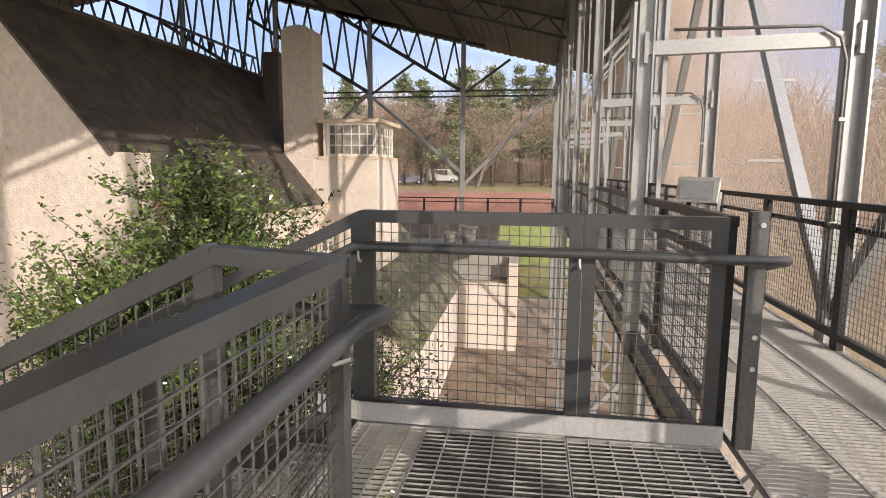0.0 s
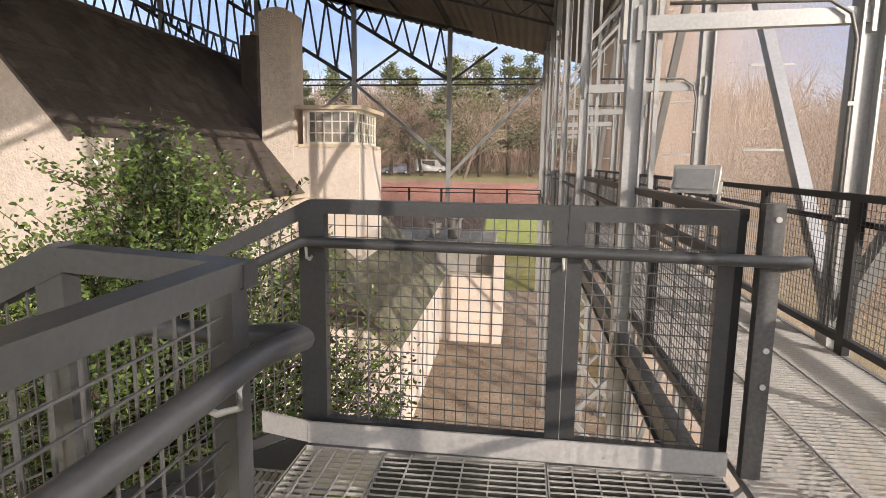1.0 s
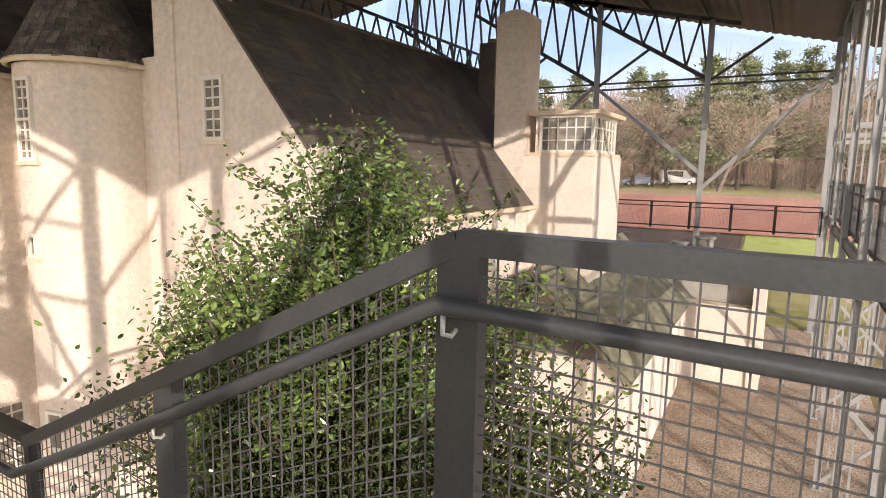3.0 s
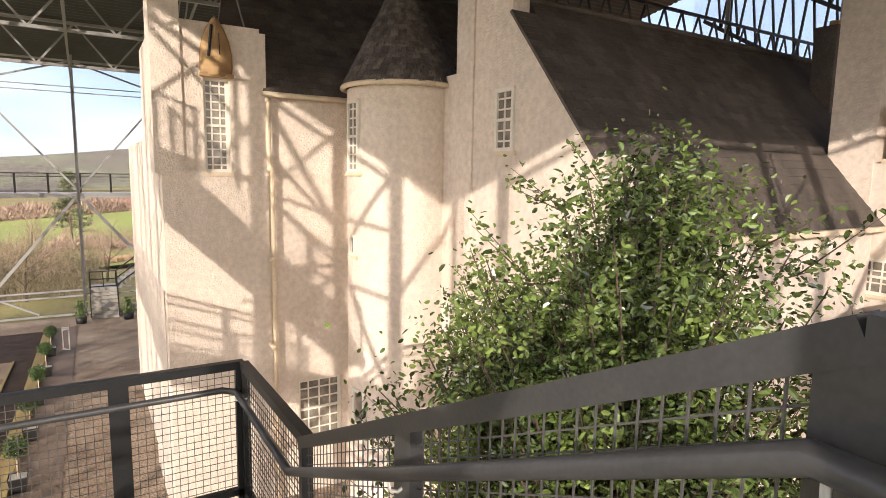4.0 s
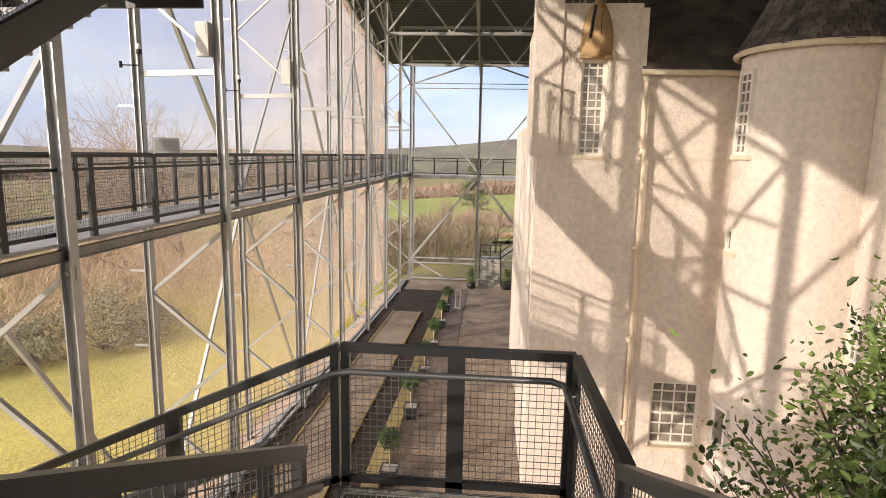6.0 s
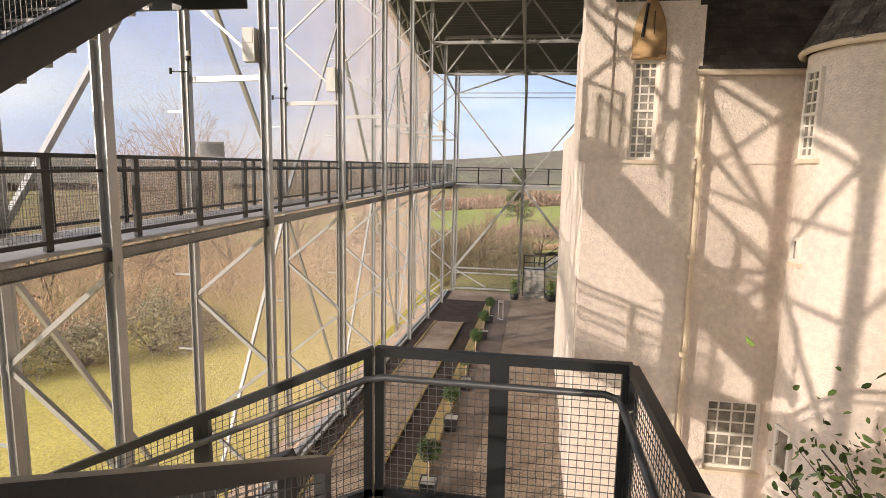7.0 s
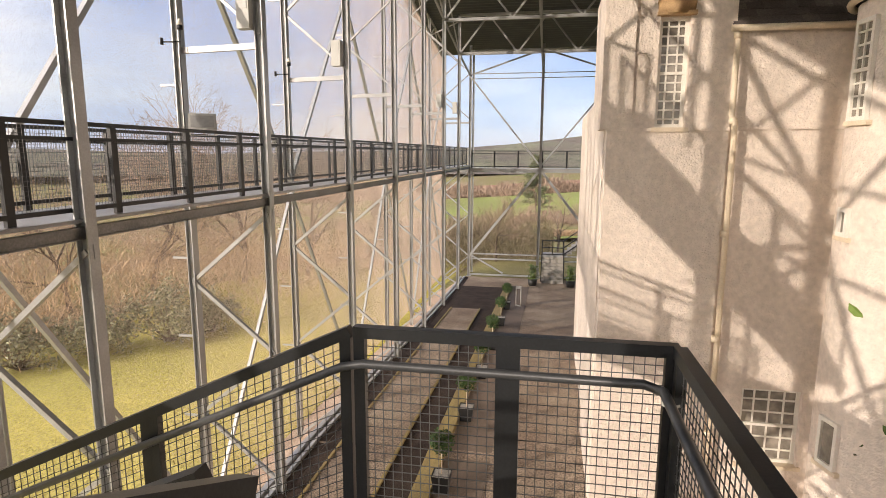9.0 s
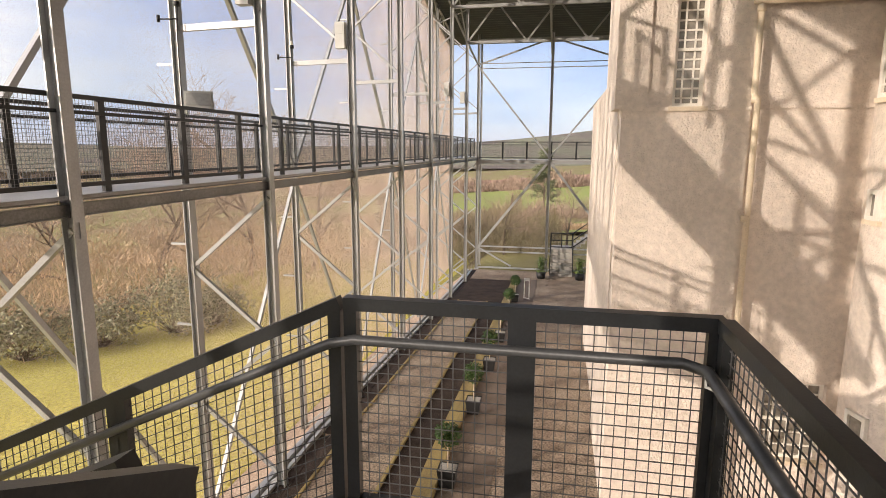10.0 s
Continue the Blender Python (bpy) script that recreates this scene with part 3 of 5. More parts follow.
def rail_panel(a, b, h=1.1, m=PAINT, group="railing panels of the stair", label="dark grey steel railing panel filled with square wire mesh", post_w=0.062, top=0.062, pitch=0.052, r=0.0042, foot=0.06, mids=()):
    a, b = Vector(a), Vector(b)
    up = Vector((0, 0, 1))
    ob = thing("balustrade", label, "railing", a, group)
    d = (b - a)
    flat = Vector((d.x, d.y, 0)).normalized()
    ia, ib = a + d * (post_w / 2 / d.length), b - d * (post_w / 2 / d.length)
    for c in (ia, ib, *(a.lerp(b, t) for t in mids)):
        bm = B()
        bar(bm, c, c + up * (h - top / 2), post_w, 0.05, flat.cross(up))
        part("post", bm, m, ob, bevel=0.004)
    bm = B()
    bar(bm, a + up * (h - top / 2), b + up * (h - top / 2), 0.062, top)
    part("top_rail", bm, m, ob, bevel=0.005)
    bm = B()
    bar(bm, a + up * (foot), b + up * (foot), 0.05, 0.05)
    part("bottom_rail", bm, m, ob, bevel=0.004)
    bm = B()
    wires(bm, a, b, foot, h - top, pitch, r)
    part("wire_mesh", bm, WIRE, ob, "square welded wire mesh")
    return ob


def handrail(pts, brackets, r=0.024, m=PAINT, label="round dark grey steel handrail on hooked brackets"):
    ob = thing("handrail", label, "handrail", pts[0], "handrails of the stair")
    bm = B()
    tube(bm, pts, r, 12)
    part("tube", bm, m, ob)
    for c, wall in brackets:
        c, wall = Vector(c), Vector(wall)
        bm = B()
        tube(bm, [c - Vector((0, 0, r)), c - Vector((0, 0, 0.07)), (c + wall) / 2 - Vector((0, 0, 0.085)), wall - Vector((0, 0, 0.07))], 0.007, 6)
        part("bracket", bm, LIGHTGREY, ob)
    return ob


def kick(a, b, z0=0.0, h=0.10, m=GRATE):
    bm = B()
    bar(bm, Vector(a) + Vector((0, 0, z0 + h / 2)), Vector(b) + Vector((0, 0, z0 + h / 2)), 0.012, h)
    return part("kick_plate", bm, m)


LZ = -1.26            # half landing
TOPX, LOWX = -0.70, -3.30
NYR, SYR = 2.86, 1.44  # rails north and south of the upper flight
# upper platform
rail_panel((TOPX, NYR, 0), (0.418, 2.82, 0))
rail_panel((0.422, 2.82, 0), (1.07, 2.79, 0))
rail_panel((-0.335, -2.6, 0), (-0.335, -1.3, 0), h=1.075, top=0.05)
rail_panel((-0.335, -1.28, 0), (-0.335, 0.02, 0), h=1.075, top=0.05)
rail_panel((-0.335, 0.04, 0), (-0.335, SYR, 0), h=1.075, top=0.05)
# upper flight
rail_panel((TOPX, NYR, 0), ((TOPX + LOWX) / 2, NYR + 0.03, LZ / 2))
rail_panel(((TOPX + LOWX) / 2, NYR + 0.03, LZ / 2), (LOWX, 2.94, LZ))
rail_panel((TOPX, SYR, 0), ((TOPX + LOWX) / 2, SYR, LZ / 2))
rail_panel(((TOPX + LOWX) / 2, SYR, LZ / 2), (LOWX, SYR + 0.04, LZ))
bm = B()
bar(bm, (-0.30, SYR, 1.045), (TOPX, SYR, 1.065), 0.06, 0.05)
top_link = part("railing_link", bm, PAINT)
tagged(top_link, "short dark grey rail joining two railings", "railing")
# landing
rail_panel((LOWX, 2.97, LZ + 0.0), (-4.74, 2.95, LZ), m=DARKRAIL)
rail_panel((-4.77, 2.95, LZ), (-4.77, 2.12, LZ), m=DARKRAIL)
rail_panel((-4.77, 2.12, LZ), (-4.77, 1.29, LZ), m=DARKRAIL)
# lower flight, going south
LLZ = LZ - 0.59 / 1.27 * 2.6
for y0, y1 in ((1.27, 0.0), (0.0, -1.3)):
    z0, z1 = LZ + (y0 - 1.27) * 0.465, LZ + (y1 - 1.27) * 0.465
    rail_panel((-4.77, y0, z0), (-4.77, y1, z1), m=DARKRAIL)
    rail_panel((-3.32, y0 + 0.06, z0), (-3.32, y1 + 0.06, z1), m=DARKRAIL)


def grating(name, x0, x1, y0, y1, z, label, pitch=0.041, cross=0.07, single=False):
    ob = thing(name, label, "grating", ((x0 + x1) / 2, (y0 + y1) / 2, z), "gratings")
    n = int((y1 - y0) / pitch)
    if single:
        # dark bar with a pale cap: shaded sides and sunlit tops put into colour
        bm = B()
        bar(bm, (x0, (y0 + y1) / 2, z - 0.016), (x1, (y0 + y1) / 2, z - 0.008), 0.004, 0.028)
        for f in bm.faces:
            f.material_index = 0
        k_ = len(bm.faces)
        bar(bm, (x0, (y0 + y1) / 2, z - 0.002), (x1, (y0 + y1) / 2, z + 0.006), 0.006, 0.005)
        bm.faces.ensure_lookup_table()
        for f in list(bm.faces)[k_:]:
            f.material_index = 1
        one = part("bearing_bar", bm, BARSHADE, ob)
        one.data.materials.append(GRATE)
        for i in range(n + 1):
            nxt = one if i == 0 else new("bearing_bar", one.data)
            nxt.parent, nxt.location = ob, (0, (y1 - y0) * (i / n - 0.5), 0)
    else:
        bm = B()
        for i in range(n + 1):
            y = y0 + (y1 - y0) * i / n
            bar(bm, (x0, y, z - 0.016), (x1, y, z - 0.008), 0.004, 0.015, caps=False)
        part("bar_infill", bm, GRATE, ob)["kind"] = "stuff"
    bm = B()
    n = int((x1 - x0) / cross)
    for i in range(n + 1):
        x = x0 + (x1 - x0) * i / n
        bar(bm, (x, y0, z - 0.004), (x, y1, z - 0.004), 0.006, 0.009, caps=False)
    part("bar_grid", bm, GRATE, ob)["kind"] = "stuff"
    bm = B()
    for a, b in (((x0, y0), (x1, y0)), ((x1, y0), (x1, y1)), ((x1, y1), (x0, y1)), ((x0, y1), (x0, y0))):
        bar(bm, (*a, z - 0.018), (*b, z - 0.018), 0.006, 0.038)
    part("rim", bm, GRATE, ob)
    return ob


def long_walk():
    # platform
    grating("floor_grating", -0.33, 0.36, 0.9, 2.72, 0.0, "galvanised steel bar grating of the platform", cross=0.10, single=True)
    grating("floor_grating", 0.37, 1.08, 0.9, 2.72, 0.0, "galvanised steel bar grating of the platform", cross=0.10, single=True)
    grating("floor_grating", -0.33, 1.08, -2.6, 0.89, 0.0, "galvanised steel bar grating of the platform")
    grating("floor_grating", TOPX, -0.34, SYR, 2.72, 0.0, "galvanised steel bar grating of the platform")
    for y in (-2.7, 1.3, 5.3, 9.3, 13.3, 17.3, 21.3):
        grating("floor_grating", 1.16, 2.42, y, y + 3.99, 0.0, "galvanised steel bar grating of the walkway", pitch=0.041, cross=0.33)
    grating("floor_grating", -4.74, LOWX, 1.32, 2.92, LZ, "galvanised steel bar grating of the half landing")


long_walk()
for a, b in (((TOPX, 2.75), (1.10, 2.75)), ((TOPX + 0.02, 2.75), (TOPX - 0.25, 2.82))):
    tagged(kick((*a, 0), (*b, 0), 0.0, 0.10), "pale steel kick plate at the platform edge", "kick plate")


def beams(name, pts, w, h, m, label):
    ob = thing(name, label, "steel beam", pts[0][0], "walkway beams")
    for a, b in pts:
        bm = B()
        bar(bm, a, b, w, h)
        part("beam", bm, m, ob)
        bm = B()
        for s in (-h / 2, h / 2):
            bar(bm, Vector(a) + Vector((0, 0, s)), Vector(b) + Vector((0, 0, s)), w * 2.2, 0.014)
        part("flange", bm, m, ob)
    return ob


beams("walkway_beam", [((EX + 0.02, SY, -0.16), (EX + 0.02, NY, -0.16)), ((EXO - 0.1, SY, -0.16), (EXO - 0.1, NY, -0.16))], 0.04, 0.2, WORN, "galvanised steel edge beam of the walkway")
beams("walkway_beam", [((EXO, SY - 0.02, -0.16), (WX, SY - 0.02, -0.16)), ((EXO, SYO + 0.12, -0.16), (WX, SYO + 0.12, -0.16))], 0.04, 0.13, WORN, "galvanised steel edge beam of the walkway")
beams("walkway_beam", [((WX - 0.02, SY, -0.34), (WX - 0.02, 16, -0.34)), ((WXO + 0.1, SY, -0.34), (WXO + 0.1, 16, -0.34))], 0.04, 0.2, GALV, "galvanised steel edge beam of the walkway")
beams("platform_beam", [((-0.36, -2.6, -0.14), (-0.36, SYR, -0.14)), ((TOPX, 2.79, -0.14), (EX, 2.79, -0.14))], 0.04, 0.2, GALV, "galvanised steel beam under the platform")
bm = B()
box(bm, WX, SYO + 0.1, -0.045, EXO, SY - 0.02, -0.004)
tagged(part("walkway_deck", bm, GRATE), "grey steel deck of the long walkway", "walkway", kind="structure")
bm = B()
box(bm, WXO + 0.1, SY + 0.02, -0.225, WX, 16, -0.184)
tagged(part("walkway_deck", bm, GRATE), "grey steel deck of the end walkway", "walkway", kind="structure")

# walkway railings: one panel, copied
LAB = "black steel railing panel with fine wire mesh along the walkway"
first = rail_panel((0, 0, 0), (1.5, 0, 0), m=BLACKP, group="railing panels of the walkway", label=LAB, post_w=0.05, top=0.05, foot=0.10, r=0.0036, pitch=0.05)
bm = B()
bar(bm, (0, 0.05, 0.90), (1.5, 0.05, 0.90), 0.04, 0.04)
part("handrail", bm, BLACKP, first)
first.matrix_basis = pose(-3.8 - 1.5, SY - 0.12, 0)
for i in range(1, 23):
    copy_thing(first, pose(-3.8 - 1.5 * (i + 1), SY - 0.12, 0))
for i in range(25):
    copy_thing(first, pose(-2.3 - 1.5 * i, SYO + 0.2, 0, 0, 0, 180))
for i in range(11):
    copy_thing(first, pose(WX - 0.12, SY + 0.06 + 1.5 * i, -0.18, 0, 0, 90))
for i in range(16):
    copy_thing(first, pose(EXO - 0.16, SY + 1.5 * (i + 1), 0, 0, 0, -90))
for i in range(15):
    copy_thing(first, pose(EX + 0.08, 2.86 + 1.5 * i, 0, 0, 0, 90))
for i in range(11):
    copy_thing(first, pose(EX - 1.5 * i, NY - 0.2, 0.0 - 1.0, 0, 0, 180))
post_r = thing("end_post", "dark grey railing end post with bolt holes", "railing post", (1.17, 2.72, 0))
bm = B()
bar(bm, (1.19, 2.76, 0), (1.19, 2.76, 1.13), 0.075, 0.05, (0, 1, 0))
part("shaft", bm, ENDPOST, post_r, bevel=0.004)
for z in (1.07, 0.55, 0.4):
    bm = B()
    tube(bm, [(1.20, 2.74, z), (1.20, 2.725, z)], 0.012, 8)
    part("bolt", bm, LIGHTGREY, post_r)

HR = 0.92
handrail([(1.25, 2.86, 0.86), (1.28, 2.66, HR), (1.20, 2.64, HR), (0.42, 2.71, HR), (TOPX - 0.02, 2.77, HR), ((TOPX + LOWX) / 2, NYR - 0.06, LZ / 2 + HR - 0.01), (LOWX, 2.86, LZ + HR), (LOWX - 0.05, 2.86, LZ + HR), (-4.60, 2.86, LZ + HR), (-4.68, 2.78, LZ + HR), (-4.68, 1.36, LZ + HR), (-4.69, 1.24, LZ + HR - 0.03), (-4.69, -1.2, LZ + HR - 0.03 - 2.44 * 0.465)],
         [((0.40, 2.71, HR), (0.40, 2.80, HR)), ((TOPX, 2.77, HR), (TOPX, 2.85, HR)), ((-2.0, 2.82, LZ / 2 + HR), (-2.0, 2.88, LZ / 2 + HR)), ((-4.62, 2.86, LZ + HR), (-4.62, 2.94, LZ + HR))])
handrail([(-0.26, -2.5, 0.9), (-0.26, 1.38, 0.9), (-0.22, 1.50, 0.9), (-0.27, 1.56, 0.89), (-0.38, 1.55, 0.88), (TOPX, 1.54, 0.9), (LOWX, 1.56, LZ + 0.9), (-3.25, 1.50, LZ + 0.9)],
         [((-0.26, 1.3, 0.9), (-0.35, 1.3, 0.9)), ((-0.26, 0.1, 0.9), (-0.35, 0.1, 0.9))], r=0.026)

# upper stair that climbs from the long walkway
up = thing("upper_stair", "dark grey steel stair climbing beside the long walkway", "stair", (-2.9, -2.3, 0.0))
UN, UF = -1.80, -2.82            # near and far side of the stair
for y in (UN, UF):
    bm = B()
    bar(bm, (-2.75, y, 0.24), (-7.40, y, 3.12), 0.03, 0.31)
    part("stringer", bm, PAINT, up)
    bm = B()
    bar(bm, (-2.75, y - 0.03, 0.24 + 0.19), (-7.40, y - 0.03, 3.12 + 0.19), 0.07, 0.014)
    part("stringer_flange", bm, PAINT, up)
for x in (-7.42, -8.15):
    bm = B()
    bar(bm, (x, UF - 0.02, 3.05), (x, -1.30, 3.05), 0.05, 0.28)
    part("landing_beam", bm, PAINT, up)
bm = B()
box(bm, -8.18, UF - 0.02, 3.195, -7.395, -1.30, 3.225)
part("landing_deck", bm, GRATE, up)
bm = B()
box(bm, -2.9, UF, -0.045, -0.38, UN, -0.005)
part("foot_deck", bm, GRATE, up)
for k in range(16):
    x, z = -2.9 - 0.277 * k, 0.172 * (k + 1) + 0.12
    bm = B()
    box(bm, x - 0.29, UF + 0.02, z - 0.03, x, UN - 0.02, z)
    part("tread", bm, GRATE, up)
    bm = B()
    box(bm, x - 0.29, UF + 0.02, z, x - 0.27, UN - 0.02, z + 0.14)
    part("riser", bm, PAINT, up)
for y in (UN, UF):
    for x0, z0, x1, z1 in ((-2.85, 0.38, -4.81, 1.60), (-4.82, 1.606, -7.40, 3.21)):
        rail_panel((x0, y, z0), (x1, y, z1), h=1.1, group="railing panels of the upper stair", r=0.004)
rail_panel((-7.44, -1.32, 3.20), (-8.15, -1.32, 3.20), group="railing panels of the upper stair", r=0.004)
# treads
for k in range(7):
    z = LZ / 7 * (k + 1)
    x = TOPX - (LOWX - TOPX) / -7 * k
    if k < 6:
        t_ = thing("stair_tread", "galvanised grating stair tread", "stair tread", (x - 0.18, 2.15, z), "treads of the upper flight")
        bm = B()
        for i in range(11):
            bar(bm, (x - 0.36 * i / 10, SYR + 0.05, z - 0.015), (x - 0.36 * i / 10, 2.80, z - 0.015), 0.005, 0.03, caps=False)
        for i in range(14):
            yy = SYR + 0.05 + (2.75 - SYR) * i / 13
            bar(bm, (x, yy, z - 0.006), (x - 0.36, yy, z - 0.006), 0.006, 0.01, caps=False)
        part("grating", bm, GRATE, t_)
        bm = B()
        bar(bm, (x - 0.01, SYR + 0.05, z - 0.02), (x - 0.01, 2.80, z - 0.02), 0.03, 0.04)
        part("nosing", bm, GRATE, t_)
for k in range(7):
    z, y = LZ - 0.17 * (k + 1), 1.28 - 0.366 * k
    t_ = thing("stair_tread", "galvanised grating stair tread", "stair tread", (-4.0, y, z), "treads of the lower flight")
    bm = B()
    box(bm, -4.70, y - 0.36, z - 0.03, -3.36, y, z)
    part("grating", bm, GRATE, t_)
for y, x0, z0, x1, z1 in ((2.84, TOPX, -0.13, LOWX, LZ - 0.13), (SYR + 0.01, TOPX, -0.13, LOWX, LZ - 0.13)):
    bm = B()
    bar(bm, (x0, y, z0), (x1, y, z1), 0.02, 0.28)
    tagged(part("stringer", bm, PAINT), "dark grey steel stair stringer", "stair stringer")
bm = B()
bar(bm, (LOWX, 2.92, LZ - 0.13), (-4.8, 2.92, LZ - 0.13), 0.03, 0.22)
bar(bm, (-4.77, 2.95, LZ - 0.13), (-4.77, 1.25, LZ - 0.13), 0.03, 0.22)
tagged(part("landing_edge_beam", bm, PAINT), "dark grey steel edge beam of the landing", "steel beam")


# ---- the house ----
AX = -12.65
house_w = thing("house_wing_west", "cream harled house wing with tower bay", "house wing", (AX, 5.0, GZ), kind="structure")
# window holes on the east faces of bays A and B
bm = B()
panel_wall(bm, (AX, 3.22, GZ - 1.2), (0, 1, 0), 2.0, 3.98 - GZ + 1.2, [(4.01 - 3.22, 1.20 - GZ + 1.2, 4.50 - 3.22, 3.05 - GZ + 1.2)], 0.4)
part("wall", bm, HARL, house_w)
bm = B()
panel_wall(bm, (AX - 0.10, 5.22, GZ - 1.2), (0, 1, 0), 3.2, 2.80 - GZ + 1.2, [(5.84 - 5.22, -4.90 - GZ + 1.2, 6.86 - 5.22, -3.45 - GZ + 1.2)], 0.4)
part("wall", bm, HARL, house_w)
bm = B()
box(bm, -16.2, 3.2, GZ - 1.2, AX - 0.4, 3.6, 4.0)
part("wall", bm, HARL, house_w)
bm = B()
box(bm, -24.0, 3.3, GZ - 1.5, -16.2, 9.0, 2.0)
part("wall", bm, HARL, house_w)
# tall corner stack
bm = B()
box(bm, AX - 0.75, 3.10, 1.18, AX + 0.06, 3.62, 6.0)
part("corner_stack", bm, HARL, house_w, bevel=0.03)
bm = B()
box(bm, AX - 0.5, 3.63, 3.98, AX, 5.1, 4.06)
part("coping", bm, HARL, house_w, bevel=0.03)
# string course
bm = B()
bar(bm, (AX + 0.02, 3.2, 1.17), (AX + 0.02, 5.22, 1.17), 0.06, 0.06)
bar(bm, (AX - 0.08, 5.22, 1.20), (AX - 0.08, 7.2, 1.20), 0.06, 0.06)
part("string_course", bm, HARL, house_w)
window((AX, 4.01, 1.20), (0, 1, 0), 0.49, 1.85, 3, 12, "tall narrow white sash window", depth=0.16)
window((AX - 0.10, 5.84, -4.90), (0, 1, 0), 1.02, 1.45, 4, 6, "white multi-pane sash window near the ground", depth=0.14)


# carved hood over the tall window
def hood():
    ob = thing("window_hood", "carved tan sandstone hood over the tall window", "window hood", (AX, 4.26, 3.05))
    bm = B()
    n = 14
    prof = [(3.06, 0.29), (3.25, 0.31), (3.5, 0.30), (3.75, 0.25), (3.95, 0.17), (4.12, 0.07), (4.2, 0.01)]
    rows = []
    for z, w in prof:
        rows.append([bm.verts.new((AX + 0.02 + 0.16 * math.sin(math.pi * i / n) * (w / 0.3), 4.26 - w + 2 * w * i / n, z)) for i in range(n + 1)])
    for a, b in zip(rows, rows[1:]):
        for i in range(n):
            bm.faces.new((a[i], a[i + 1], b[i + 1], b[i])).smooth = True
    bmesh.ops.holes_fill(bm, edges=bm.edges[:])
    part("shell", bm, STONE, ob)
    bm = B()
    bar(bm, (AX + 0.04, 3.95, 3.07), (AX + 0.04, 4.57, 3.07), 0.16, 0.06)
    part("ledge", bm, STONE, ob)
    bm = B()
    bar(bm, (AX + 0.19, 4.30, 3.45), (AX + 0.17, 4.30, 3.85), 0.012, 0.02)
    part("slit", bm, BLACKP, ob, "dark carved slit")
    bm = B()
    bar(bm, (AX + 0.19, 4.10, 3.40), (AX + 0.12, 4.18, 4.0), 0.03, 0.05)
    part("slit", bm, BLACKP, ob, "dark carved slit")


hood()


def slate_slope(name, o, u, v, nu, nv, label, parent, tile=(0.26, 0.20), thick=0.012, m=SLATE, single=0):
    """Slates as joined uneven pieces on a slope: o lower corner, u along the eave, v up the slope."""
    o, u, v = Vector(o) - parent.location, Vector(u), Vector(v)
    n = u.cross(v).normalized()
    uu, vv = u.normalized(), v.normalized()
    vs, fs = [], []
    rng = random.Random(5)
    cu, cv = max(1, int(u.length / tile[0])), max(1, int(v.length / tile[1]))
    made, one = 0, None
    for j in range(cv):
        for i in range(cu + 1):
            a = (i - (0.5 if j % 2 else 0)) / cu * u.length
            b0, b1 = max(0.0, a + 0.004), min(u.length, a + u.length / cu - 0.004)
            if b1 - b0 < 0.02:
                continue
            q0 = j / cv * v.length + rng.uniform(-0.008, 0.008)
            q1 = (j + 1.3) / cv * v.length
            if q1 > v.length:
                q1 = v.length
            lift = thick * rng.uniform(0.9, 1.6)
            if made < single and b1 - b0 > u.length / cu - 0.01:
                if one is None:
                    w_, l_ = u.length / cu - 0.008, 1.3 * v.length / cv
                    one = bpy.data.meshes.new("slate")
                    one.from_pydata([(0, 0, 0.013), (w_, 0, 0.013), (w_, l_, 0.002), (0, l_, 0.002), (0, 0, 0), (w_, 0, 0)], [], [(0, 1, 2, 3), (4, 5, 1, 0)])
                    one.materials.append(m)
                p_ = o + uu * b0 + vv * q0 + n * rng.uniform(0, 0.006)
                piece = new("slate", one)
                piece.parent = parent
                piece.matrix_basis = Matrix(((uu.x, vv.x, n.x, p_.x), (uu.y, vv.y, n.y, p_.y), (uu.z, vv.z, n.z, p_.z), (0, 0, 0, 1)))
                made += 1
                continue
            k = len(vs)
            p = [o + uu * b0 + vv * q0 + n * lift, o + uu * b1 + vv * q0 + n * lift, o + uu * b1 + vv * q1 + n * 0.002, o + uu * b0 + vv * q1 + n * 0.002,
                 o + uu * b0 + vv * q0, o + uu * b1 + vv * q0]
            vs += [tuple(e) for e in p]
            fs += [(k, k + 1, k + 2, k + 3), (k + 4, k + 5, k + 1, k)]
    ob = quick(name, vs, fs, m, parent)
    if label:
        ob["label"] = label
    ob["kind"] = "stuff"
    return ob


def slab(p, q, r, s, t):
    """A thick sheet with the corners p q r s, t deep below."""
    bm = B()
    top = [Vector(e) for e in (p, q, r, s)]
    n = (top[1] - top[0]).cross(top[2] - top[1]).normalized()
    a = [bm.verts.new(e) for e in top]
    b = [bm.verts.new(e - n * t) for e in top]
    bm.faces.new(a)
    bm.faces.new(b[::-1])
    for i in range(4):
        j = (i + 1) % 4
        bm.faces.new((a[j], a[i], b[i], b[j]))
    return bm


roof_w = thing("house_roof_west", "dark slate roof behind the tower bay", "roof", (AX, 5.2, 2.8), kind="structure")
part("roof_bed", slab((AX + 0.05, 5.15, 2.84), (AX + 0.05, 12.0, 2.84), (-15.9, 12.0, 6.4), (-15.9, 5.15, 6.4), 0.1), SLATE, roof_w)
slate_slope("slates", (AX + 0.05, 5.15, 2.85), (0, 6.8, 0), (-3.25, 0, 3.56), 0, 0, "", roof_w)
part("roof_bed", slab((-15.9, 5.15, 6.4), (-15.9, 12.0, 6.4), (-19.2, 12.0, 2.84), (-19.2, 5.15, 2.84), 0.1), SLATE, roof_w)
